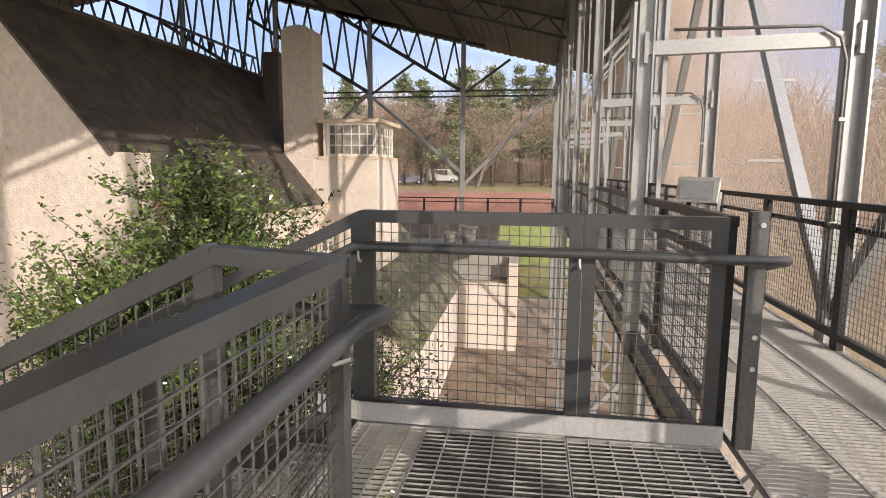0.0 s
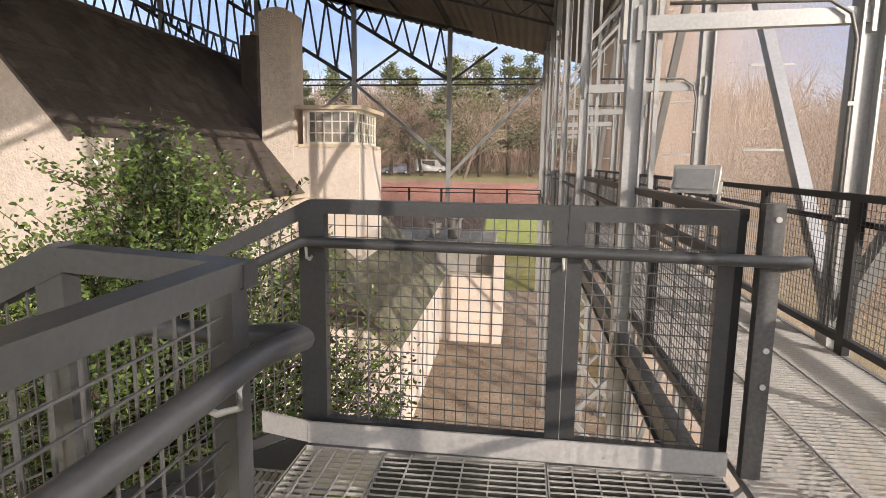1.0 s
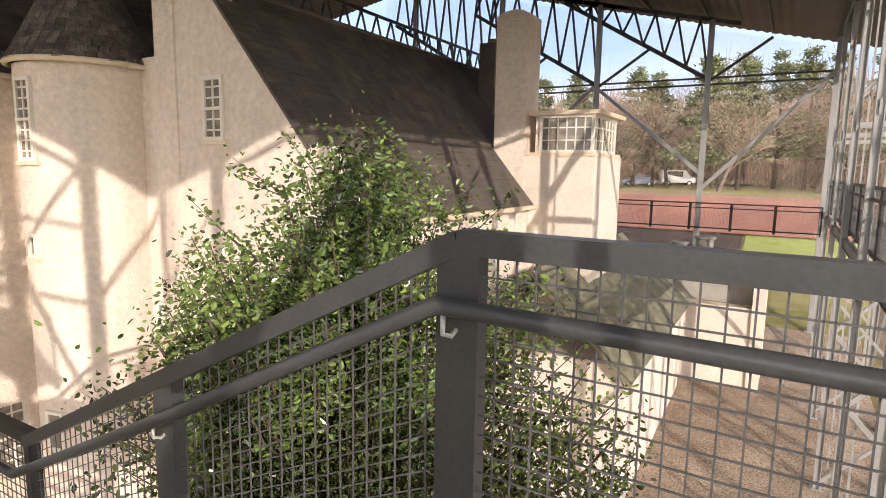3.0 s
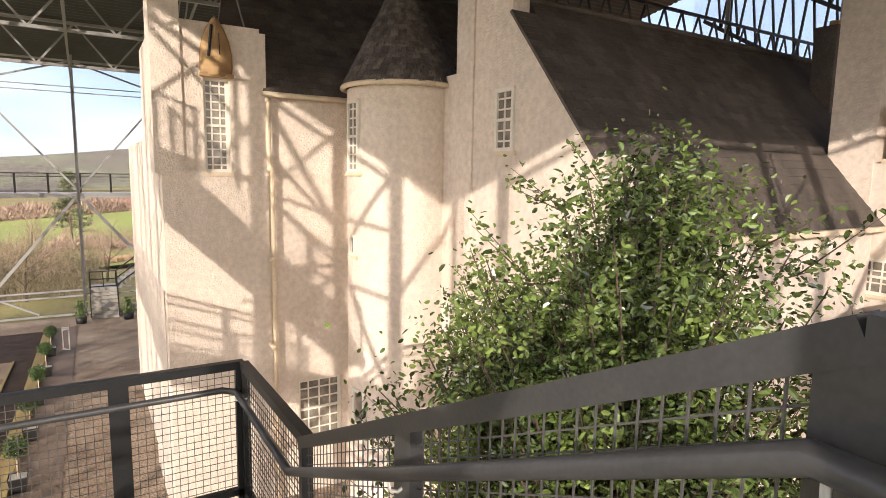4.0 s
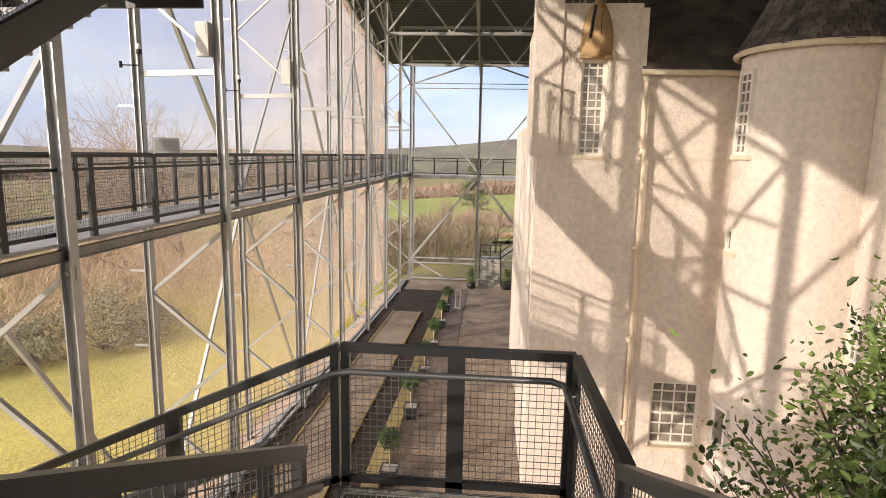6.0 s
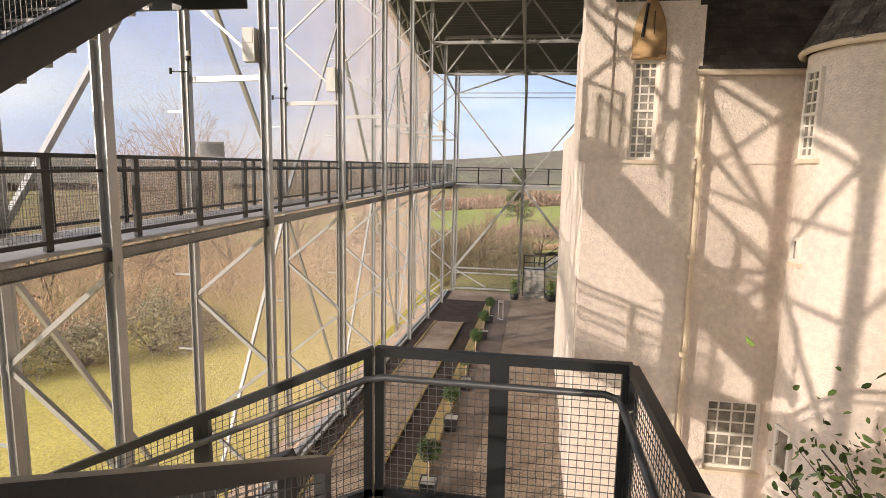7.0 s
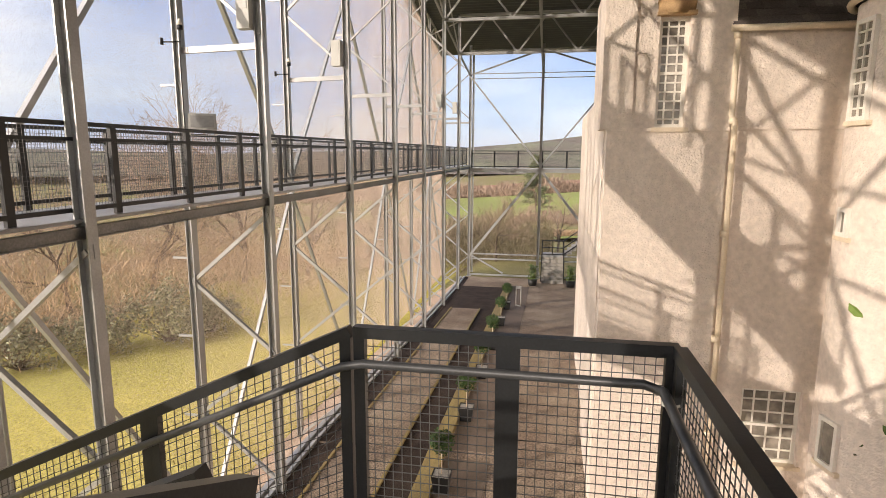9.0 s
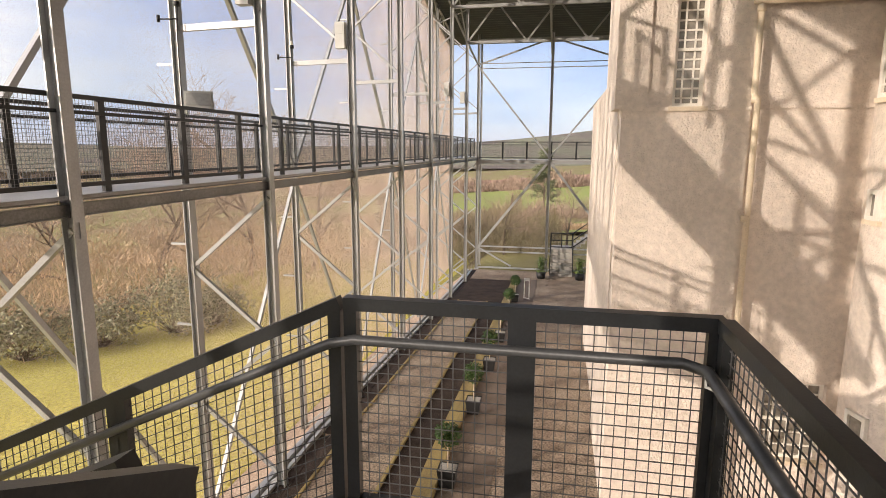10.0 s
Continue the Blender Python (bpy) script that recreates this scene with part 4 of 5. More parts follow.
# gutter and downpipe
gut = thing("gutter", "cream painted gutter along the slate eave", "gutter", (AX, 5.2, 2.8))
bm = B()
tube(bm, [(AX + 0.06, 5.12, 2.80), (AX + 0.06, 7.15, 2.80)], 0.055, 10)
part("trough", bm, CREAM_PAINT, gut)
pipe = thing("downpipe", "cream painted cast downpipe with collars", "downpipe", (AX, 5.25, GZ))
bm = B()
tube(bm, [(AX + 0.10, 5.22, 2.74), (AX + 0.10, 5.22, 1.40), (AX + 0.13, 5.27, 1.28), (AX + 0.10, 5.28, 1.15), (AX + 0.08, 5.30, GZ)], 0.05, 10)
part("tube", bm, CREAM_PAINT, pipe)
for z in (2.68, 1.30, -0.6, -2.5, -4.3):
    bm = B()
    tube(bm, [(AX + 0.10, 5.25 if z < 2 else 5.22, z - 0.05), (AX + 0.10, 5.25 if z < 2 else 5.22, z + 0.05)], 0.066, 10)
    part("collar", bm, CREAM_PAINT, pipe)

# turret
TX, TY, TR = -11.85, 7.95, 1.20
turret = thing("turret", "round cream harled turret with conical slate roof", "turret", (TX, TY, GZ), kind="structure")
bm = B()
n = 48
rings = []
for z in (GZ - 1, 2.98):
    rings.append([bm.verts.new((TX + TR * math.cos(math.tau * i / n), TY + TR * math.sin(math.tau * i / n), z)) for i in range(n)])
for i in range(n):
    bm.faces.new((rings[0][i], rings[0][(i + 1) % n], rings[1][(i + 1) % n], rings[1][i])).smooth = True
part("wall", bm, HARL, turret)
bm = B()
for z, r in ((2.96, TR + 0.02),):
    pts = [(TX + (TR + 0.10) * math.cos(math.tau * i / 48), TY + (TR + 0.10) * math.sin(math.tau * i / 48), 3.02) for i in range(49)]
    tube(bm, pts, 0.055, 8)
part("gutter", bm, CREAM_PAINT, turret)
vs, fs = [], []
rng = random.Random(9)
APEX, CB = 5.65, 3.04
for j in range(22):
    f0, f1 = j / 22, min(1.0, (j + 1.35) / 22)
    r0, r1 = (TR + 0.13) * (1 - f0), (TR + 0.13) * (1 - f1)
    cnt = max(6, int(math.tau * r0 / 0.17))
    for i in range(cnt):
        a0 = math.tau * (i + (0.5 if j % 2 else 0)) / cnt + 0.004
        a1 = a0 + math.tau / cnt - 0.008
        k = len(vs)
        l_ = rng.uniform(0.008, 0.02)
        for a, r, f, e in ((a0, r0, f0, l_), (a1, r0, f0, l_), (a1, r1, f1, 0), (a0, r1, f1, 0), (a0, r0, f0, 0), (a1, r0, f0, 0)):
            vs.append((TX + (r + e) * math.cos(a), TY + (r + e) * math.sin(a), CB + (APEX - CB) * f))
        fs += [(k, k + 1, k + 2, k + 3), (k + 4, k + 5, k + 1, k)]
off = turret.location
cone = quick("cone_slates", [(a - off.x, b - off.y, c - off.z) for a, b, c in vs], fs, CONESLATE, turret)
cone["kind"] = "stuff"


def curved_window(a_mid, half, z0, z1, label, rows):
    """A window set in the turret's round wall."""
    p = Vector((TX + (TR + 0.005) * math.cos(a_mid), TY + (TR + 0.005) * math.sin(a_mid), z0))
    t = Vector((-math.sin(a_mid), math.cos(a_mid), 0))
    window(p - t * half, t, half * 2, z1 - z0, 2 if rows > 2 else 1, rows if rows > 2 else 1, label, depth=-0.012, sill=True, meeting=rows > 2)


curved_window(radians(-84), 0.22, 1.25, 2.72, "narrow white sash window in the turret", 8)
curved_window(radians(-86), 0.13, -0.50, -0.05, "small deep-set turret window", 2)
curved_window(radians(-75), 0.20, -4.2, -3.4, "small deep-set turret window", 2)

# gable with its stack and the long roof behind
GY = 8.30
gable = thing("house_gable", "cream harled gable with chimney stack", "house gable", (-8.5, GY, GZ), kind="structure")
EV = [(-11.4, GZ - 1), (-6.03, GZ - 1), (-6.03, 1.56), (-6.44, 1.57), (-6.46, 1.52), (-8.52, 3.90), (-8.52, 6.2), (-10.2, 6.2), (-10.2, 3.2), (-11.4, 3.2)]
WD = (-8.90, 1.66, -8.38, 2.75)
WL = (-10.45, -2.15, -9.85, -1.45)


def gable_wall():
    bm = B()
    loops = [[bm.verts.new((x, y, z)) for x, z in EV] for y in (GY, GY + 0.35)]
    n_ = len(EV)
    fr = bm.faces.new(loops[0])
    bm.faces.new(loops[1][::-1])
    for i in range(n_):
        j = (i + 1) % n_
        bm.faces.new((loops[0][j], loops[0][i], loops[1][i], loops[1][j]))
    bmesh.ops.recalc_face_normals(bm, faces=bm.faces[:])
    return part("wall", bm, HARL, gable)


gable_wall()
bm = B()
box(bm, -10.2, GY - 0.04, -2.0, -9.62, GY + 0.01, 6.2)
part("flue_breast", bm, HARL, gable, bevel=0.02)
for (x0, z0, x1, z1), c, r, lab in ((WD, 2, 6, "white sash window high in the gable"), ((-10.55, -2.05, -9.95, -1.42), 3, 3, "small white window low in the gable wall")):
    w_ = window((x0, GY - 0.002, z0), (1, 0, 0), x1 - x0, z1 - z0, c, r, lab, depth=-0.012)
RXH, RZH = -8.75, 4.30
GB = GY + 0.50
roof_e = thing("house_roof_east", "long dark slate roof running back from the gable", "roof", (RXH, GY, RZH), kind="structure")
part("roof_bed", slab((-5.46, GB, 0.40), (-5.46, 15.05, 0.40), (RXH, 15.05, RZH), (RXH, GB, RZH), 0.12), SLATE, roof_e)
part("roof_bed", slab((-6.42, GY - 0.05, 1.538), (-6.42, GB - 0.004, 1.538), (RXH + 0.24, GB - 0.004, RZH - 0.284), (RXH + 0.24, GY - 0.05, RZH - 0.284), 0.05), SLATE, roof_e)
slate_slope("slates", (-6.42, GY - 0.05, 1.54), (0, 0.54, 0), (RXH + 0.24 + 6.42, 0, RZH - 0.284 - 1.538), 0, 0, "", roof_e, tile=(0.24, 0.19))
o_ = Vector((-5.46, GB, 0.41))
sl = slate_slope("slates", o_, (0, 15.05 - GB, 0), (RXH + 5.46, 0, RZH - 0.40), 0, 0, "", roof_e, tile=(0.24, 0.19), single=300)
part("roof_bed", slab((RXH, 15.05, RZH), (RXH, 20.0, RZH), (RXH - 3.3, 20.0, 0.4), (RXH - 3.3, 15.05, 0.4), 0.12), SLATE, roof_e)
part("roof_bed", slab((-6.7, 15.05, 1.87), (-6.7, 20.0, 1.87), (RXH, 20.0, RZH), (RXH, 15.05, RZH), 0.12), SLATE, roof_e)
part("roof_bed", slab((RXH, GY + 0.36, RZH), (RXH, 15.05, RZH), (RXH - 3.3, 15.05, 0.4), (RXH - 3.3, GY + 0.36, 0.4), 0.12), SLATE, roof_e)
bm = B()
tube(bm, [(RXH, GY + 0.36, RZH + 0.02), (RXH, 20.0, RZH + 0.02)], 0.06, 8)
part("ridge", bm, SLATE, roof_e)
bm = B()
bar(bm, (-5.40, GY + 1.5, 0.36), (-5.40, 15.05, 0.36), 0.10, 0.09)
part("eaves_gutter", bm, CREAM_PAINT, roof_e)
eastwall = thing("house_wall_east", "cream harled wall under the long slate roof", "house wall", (-5.7, 11.5, GZ), kind="structure")
bm = B()
box(bm, -6.1, GY + 0.36, GZ - 1, -5.62, 15.0, 0.38)
part("wall", bm, HARL, eastwall)
# chimney block and bay
CHY = 15.02
chim = thing("chimney", "tall cream harled chimney stack", "chimney", (-6.05, CHY, 0), kind="structure")
bm = B()
box(bm, -6.58, CHY, 0.0, -5.74, CHY + 0.8, 4.98)
part("stack", bm, HARL, chim, bevel=0.02)
bm = B()
v_ = [(-6.55, 4.981), (-5.77, 4.981), (-5.90, 5.06), (-6.10, 5.10), (-6.40, 5.06)]
lo = [bm.verts.new((x, CHY, z)) for x, z in v_]
hi = [bm.verts.new((x, CHY + 0.8, z)) for x, z in v_]
bm.faces.new(lo)
bm.faces.new(hi[::-1])
for i in range(5):
    bm.faces.new((lo[(i + 1) % 5], lo[i], hi[i], hi[(i + 1) % 5]))
part("cap", bm, HARL, chim)
bm = B()
box(bm, -8.0, CHY + 1.8, 2.0, -7.50, CHY + 2.6, 4.80)
part("rear_stack", bm, SLATE, chim)
bm = B()
tube(bm, [(-7.76, CHY + 2.2, 4.80), (-7.76, CHY + 2.2, 4.97)], 0.11, 10)
part("pot", bm, STONE, chim)
block = thing("house_bay_block", "cream harled block that carries the bay window", "house wing", (-5, CHY, GZ), kind="structure")
bm = B()
box(bm, -6.9, CHY + 0.02, GZ - 1, -3.98, 17.4, 1.60)
part("wall", bm, SMOOTH, block, bevel=0.02)
bm = B()
box(bm, -5.60, CHY - 0.02, 1.60, -3.95, 17.2, 1.68)
part("bay_sill", bm, CREAM_PAINT, block)
bm = B()
box(bm, -5.62, CHY - 0.06, 2.56, -3.86, 17.25, 2.66)
part("bay_roof", bm, CREAM_PAINT, block, bevel=0.02)
bm = B()
box(bm, -5.50, CHY + 0.10, 1.68, -4.12, 17.0, 2.56)
part("bay_core", bm, SMOOTH, block)
window((-5.36, CHY + 0.04, 1.68), (1, 0, 0), 1.32, 0.88, 6, 3, "white lattice bay window facing the stair", depth=0.02, meeting=False, sill=False)
window((-4.04, CHY + 0.04, 1.68), (0, 1, 0), 1.9, 0.88, 7, 3, "white lattice bay window on the side", depth=0.02, meeting=False, sill=False)
window((-5.75, CHY + 0.01, -0.95), (1, 0, 0), 0.55, 0.72, 3, 3, "small white window under the chimney", depth=-0.01)

# low outbuilding and yard wall to the north
low = thing("outbuilding", "low cream outbuilding with mossy slate roof", "outbuilding", (-3.5, 17, GZ), kind="structure")
bm = B()
box(bm, -7.0, 13.4, GZ - 1, -2.62, 20.6, -2.75)
part("wall", bm, SMOOTH, low)
part("roof", slab((-2.40, 13.0, -2.95), (-2.40, 20.5, -2.75), (-4.6, 20.5, -0.9), (-4.6, 13.0, -0.9), 0.08), MOSSY, low, "mossy slate lean-to roof")
slate_slope("slates", (-2.40, 13.0, -2.93), (0, 7.5, 0.2), (-2.2, 0, 2.05), 0, 0, "", low, tile=(0.28, 0.24), m=MOSSY)
part("roof", slab((-4.6, 13.0, -0.9), (-4.6, 20.5, -0.9), (-7.0, 20.5, -2.9), (-7.0, 13.0, -2.9), 0.08), SLATE, low)
yard = thing("yard_wall", "pale rendered yard wall across the gravel", "wall", (-1.6, 21.8, GZ), kind="structure")
bm = B()
box(bm, -3.4, 21.6, GZ - 1, -0.45, 22.1, -2.9)
part("wall", bm, SMOOTH, yard, bevel=0.02)
bm = B()
box(bm, -0.75, 21.5, GZ - 1, -0.40, 23.5, -2.1)
part("pier", bm, SMOOTH, yard)
bm = B()
box(bm, -5.5, 22.2, -2.9, -0.8, 25.5, -1.7)
part("store", bm, PALESTONE, yard, "grey stone store behind the wall")
for x, y, r, h in ((-2.4, 23.0, 0.28, 0.75), (-3.2, 23.2, 0.22, 0.5)):
    bm = B()
    tube(bm, [(x, y, -1.7), (x, y, -1.7 + h)], r, 14)
    tube(bm, [(x, y, -1.7 + h), (x, y, -1.62 + h)], r * 1.25, 14)
    tagged(part("vent_pot", bm, PALESTONE), "pale round vent on the store roof", "vent")

# ---- garden strip along the south posts ----
def strip(name, x0, x1, y0, y1, h, m, label, category):
    vs, fs = [], []
    n_ = 16
    for i in range(n_ + 1):
        x = x0 + (x1 - x0) * i / n_
        g = ground_height(x, 0)
        vs += [(x, y0, g - 0.05), (x, y0, g + h), (x, y1, g + h), (x, y1, g - 0.05)]
    for i in range(n_):
        a = i * 4
        fs += [(a, a + 1, a + 5, a + 4), (a + 1, a + 2, a + 6, a + 5), (a + 2, a + 3, a + 7, a + 6)]
    fs += [(0, 3, 2, 1), (n_ * 4, n_ * 4 + 1, n_ * 4 + 2, n_ * 4 + 3)]
    return tagged(quick(name, vs, fs, m), label, category)


tagged(strip("planting_bed", -35.5, 0.0, -2.8, -0.31, 0.05, BARK, "dark bark mulch bed", "flower bed"), kind="structure")
tagged(strip("margin_bed", -38.0, 2.6, -3.10, -2.82, 0.045, BARK, "dark bare soil margin under the steel posts", "soil margin"), kind="structure")
for x0 in (-38.0, -27.9, -17.8, -7.7):
    strip("base_rail", x0, x0 + 10.05, -3.12, -3.04, 0.12, GALV, "low galvanised steel rail along the foot of the curtain", "base rail")
for x0 in (-38.0, -27.9, -17.8, -7.7):
    strip("retaining_kerb", x0, x0 + 10.05, -3.36, -3.24, 0.10, GALV, "galvanised steel kerb beam at the edge of the bank", "kerb beam")
strip("bed_path", -29.5, -6.0, -2.42, -1.06, 0.075, GRAVEL, "narrow gravel strip in the bark bed", "gravel strip")
for y in (-2.45, -1.03):
    strip("edging_board", -29.5, -6.0, y - 0.03, y + 0.03, 0.11, SLEEPER, "thin timber edging board", "edging board")
for x0 in range(-36, 0, 3):
    strip("timber_sleeper", x0 + 0.01, x0 + 2.99, -0.30, 0.08, 0.16, SLEEPER, "yellowed timber sleeper edging the path", "sleeper")
strip("path_mat", -36.0, -3.0, 0.10, 1.12, 0.035, DARKPATH, "smooth brown path beside the sleepers", "path")


def leaf_mesh(centres, size, m, name, parent, spread=1.0, seed=1):
    """Folded pointed leaves, four faces each, at the given places."""
    rng = random.Random(seed)
    vs, fs = [], []
    for c in centres:
        L = size * rng.uniform(0.65, 1.25)
        d = Vector((rng.gauss(0, 1), rng.gauss(0, 1), rng.gauss(0, 0.7))).normalized()
        s = d.cross(Vector((rng.gauss(0, 1), rng.gauss(0, 1), rng.gauss(0, 1)))).normalized()
        nn = d.cross(s) * (0.12 * L)
        c = Vector(c)
        k = len(vs)
        vs += [tuple(c), tuple(c + d * L * 0.28 + s * L * 0.23 + nn), tuple(c + d * L * 0.68 + s * L * 0.24 + nn), tuple(c + d * L),
               tuple(c + d * L * 0.68 - s * L * 0.24 + nn), tuple(c + d * L * 0.28 - s * L * 0.23 + nn)]
        fs += [(k, k + 1, k + 2, k + 3), (k, k + 3, k + 4, k + 5)]
    return quick(name, vs, fs, m, parent)


def holly():
    base = Vector((-3.15, 5.45, GZ))
    ob = thing("bush", "tall dense evergreen bush with glossy leaves", "bush", base)
    rng = random.Random(11)
    bm = B()
    cents = []

    def spray(root_, tip, count, fuzz):
        mid = root_.lerp(tip, 0.5) + Vector((0, 0, -0.12))
        tube(bm, [root_, mid, tip], 0.018, 5, 0.004)
        for q in range(count):
            t = rng.random() ** 0.6
            p = (root_.lerp(mid, t * 2) if t < 0.5 else mid.lerp(tip, t * 2 - 1)) if t < 0.9 else tip
            cents.append(p + Vector((rng.gauss(0, fuzz), rng.gauss(0, fuzz), rng.gauss(0, fuzz * 0.95))))

    def radius(f):
        up_ = max(0.0, (f - 0.50) / 0.50)
        return 2.1 * (1 - 0.86 * up_ ** 3.2)

    for k in range(460):
        f = rng.random() ** 0.62
        z = GZ + 0.4 + f * 7.15
        a = rng.uniform(0, math.tau)
        rr = radius(f) * math.sqrt(rng.random()) * rng.uniform(0.8, 1.14)
        tip = Vector((base.x + rr * math.cos(a), base.y + rr * math.sin(a), z))
        spray(Vector((base.x + 0.2 * rr * math.cos(a), base.y + 0.2 * rr * math.sin(a), max(GZ + 0.1, z - 1.1 - rr * 0.6))), tip, 195, 0.16)
    # low boughs that reach out over the landing
    for tx, ty, tz in ((-4.4, 3.9, -0.45), (-4.35, 3.6, -1.5), (-3.9, 3.75, -0.9), (-3.4, 3.8, -1.6), (-2.6, 4.0, -1.8), (-3.2, 3.9, -0.5), (-4.0, 3.6, -2.2), (-4.45, 4.0, -0.95)):
        spray(Vector((base.x * 0.6 + tx * 0.4, base.y * 0.6 + ty * 0.4, tz - 0.9)), Vector((tx, ty, tz)), 80, 0.06)
    for c, r_, n_ in (((-3.65, 4.6, -0.45), (0.80, 0.72, 0.95), 66), ((-4.7, 5.3, -0.2), (0.75, 0.8, 0.95), 52), ((-1.35, 6.3, -1.5), (0.55, 0.6, 1.2), 42), ((-1.9, 6.0, -0.4), (0.45, 0.6, 0.8), 20)):
        for k in range(n_):   # side lobes
            d = Vector((rng.gauss(0, 1), rng.gauss(0, 1), rng.gauss(0, 1))).normalized() * rng.random() ** 0.35
            tip = Vector((c[0] + d.x * r_[0], c[1] + d.y * r_[1], c[2] + d.z * r_[2]))
            spray(tip.lerp(base, 0.3) * 1.0 + Vector((0, 0, tip.z - 0.7 - tip.lerp(base, 0.3).z)), tip, 105, 0.085)
    for k in range(90):       # loose shoots out of the outline
        f = rng.uniform(0.3, 1.0)
        z = GZ + 0.4 + f * 7.0
        a = rng.uniform(0, math.tau)
        rad = radius(f) * 0.85
        p0 = Vector((base.x + rad * math.cos(a), base.y + rad * math.sin(a), z))
        p1 = p0 + Vector((0.42 * math.cos(a), 0.42 * math.sin(a), rng.uniform(0.05, 0.5)))
        tube(bm, [p0, p1], 0.006, 4, 0.002)
        for q in range(22):
            cents.append(p0.lerp(p1, rng.uniform(0.1, 1.0)) + Vector((rng.gauss(0, 0.035), rng.gauss(0, 0.035), rng.gauss(0, 0.035))))
    part("branching", bm, BARKT, ob)["kind"] = "stuff"
    for k in range(5):
        a = math.tau * k / 5
        bm = B()
        tube(bm, [base + Vector((0.1 * math.cos(a), 0.1 * math.sin(a), 0)), base + Vector((0.25 * math.cos(a), 0.25 * math.sin(a), 2.5)), base + Vector((0.35 * math.cos(a), 0.35 * math.sin(a), 5.8))], 0.06, 7, 0.02)
        part("stem", bm, BARKT, ob)
    leaf_mesh([c - base for c in cents], 0.058, LEAF, "leaves", ob, seed=4)


holly()


def topiary(x, y):
    g = ground_height(x, 0)
    ob = thing("potted_tree", "small clipped ball tree in a square black pot", "potted tree", (x, y, g), "potted trees along the path")
    bm = B()
    v0 = [bm.verts.new((x + sx * 0.14, y + sy * 0.14, g + 0.03)) for sx, sy in ((-1, -1), (1, -1), (1, 1), (-1, 1))]
    v1 = [bm.verts.new((x + sx * 0.19, y + sy * 0.19, g + 0.42)) for sx, sy in ((-1, -1), (1, -1), (1, 1), (-1, 1))]
    bm.faces.new(v0[::-1])
    for i in range(4):
        bm.faces.new((v0[i], v0[(i + 1) % 4], v1[(i + 1) % 4], v1[i]))
    part("pot", bm, POT, ob)
    bm = B()
    box(bm, x - 0.17, y - 0.17, g + 0.36, x + 0.17, y + 0.17, g + 0.40)
    part("gravel_top", bm, PALESTONE, ob)
    bm = B()
    tube(bm, [(x, y, g + 0.38), (x + 0.01, y, g + 1.0)], 0.014, 7)
    part("stem", bm, CREAM_PAINT, ob)
    rng = random.Random(int(abs(x * 10)))
    cs = []
    for k in range(900):
        d = Vector((rng.gauss(0, 1), rng.gauss(0, 1), rng.gauss(0, 1))).normalized() * (rng.random() ** 0.4) * 0.26
        cs.append(Vector((0.01, 0, 1.12)) + d)
    leaf_mesh(cs, 0.06, DARKLEAF, "crown", ob, seed=int(abs(x)))
    return ob


for x in (-12.7, -16.2, -19.6, -22.9, -26.6, -30.0):
    topiary(x, 0.27)


def lamp_box(x, y, z, label="pale grey equipment box fixed to a post"):
    ob = thing("equipment_box", label, "equipment box", (x, y, z), "boxes on the posts")
    bm = B()
    box(bm, x - 0.09, y - 0.12, z, x + 0.09, y + 0.12, z + 0.62)
    part("case", bm, LIGHTGREY, ob, bevel=0.012)
    bm = B()
    box(bm, x + 0.091, y - 0.09, z + 0.34, x + 0.10, y + 0.09, z + 0.58)
    part("cover", bm, LIGHTGREY, ob, bevel=0.004)


def light_bar(a, b):
    ob = thing("cross_arm", "pale steel cross arm between two posts", "cross arm", a, "cross arms")
    bm = B()
    bar(bm, a, b, 0.08, 0.11)
    part("arm", bm, GALV, ob, bevel=0.01)
    for e in (a, b):
        bm = B()
        bar(bm, Vector(e) - Vector((0, 0, 0.12)), Vector(e) + Vector((0, 0, 0.12)), 0.14, 0.03, (1, 0, 0))
        part("bracket", bm, GALV, ob)


for x in south_x:
    light_bar((x - 0.05, SYO, 2.62), (x - 0.05, SY, 2.66))
for x in (south_x[2], south_x[3], south_x[6], south_x[7]):
    lamp_box(x + 0.12, SY - 0.22, 2.92)
for y in east_y:
    light_bar((EX, y, 2.29), (EXO, y, 2.33))
lamp_box(EX + 0.3, east_y[2] + 2.2, 2.6)


def floodlight(x, y, z, turn, size=1.0, label="grey box floodlight tilted on the railing"):
    ob = thing("floodlight", label, "floodlight", (0, 0, 0), "floodlights on the railings")
    bm = B()
    v0 = [(-0.21, 0, -0.13), (0.21, 0, -0.13), (0.21, 0, 0.13), (-0.21, 0, 0.13)]
    v1 = [(-0.16, 0.17, -0.10), (0.16, 0.17, -0.10), (0.16, 0.17, 0.10), (-0.16, 0.17, 0.10)]
    a = [bm.verts.new(v) for v in v0]
    b = [bm.verts.new(v) for v in v1]
    bm.faces.new(a)
    bm.faces.new(b[::-1])
    for i in range(4):
        bm.faces.new((a[(i + 1) % 4], a[i], b[i], b[(i + 1) % 4]))
    part("housing", bm, LIGHTGREY, ob, bevel=0.012)
    bm = B()
    box(bm, -0.172, -0.012, -0.092, 0.172, -0.004, 0.092)
    part("glass", bm, LAMPGLASS, ob, "grey lamp glass")
    bm = B()
    for s in (-0.2, 0.2):
        bar(bm, (s, 0.09, 0), (s, 0.09, -0.2), 0.03, 0.006)
    bar(bm, (-0.2, 0.09, -0.2), (0.2, 0.09, -0.2), 0.03, 0.006)
    part("yoke", bm, LIGHTGREY, ob)
    ob.matrix_basis = pose(x, y, z, -12, 0, turn)
    ob.scale = (size, size, size)


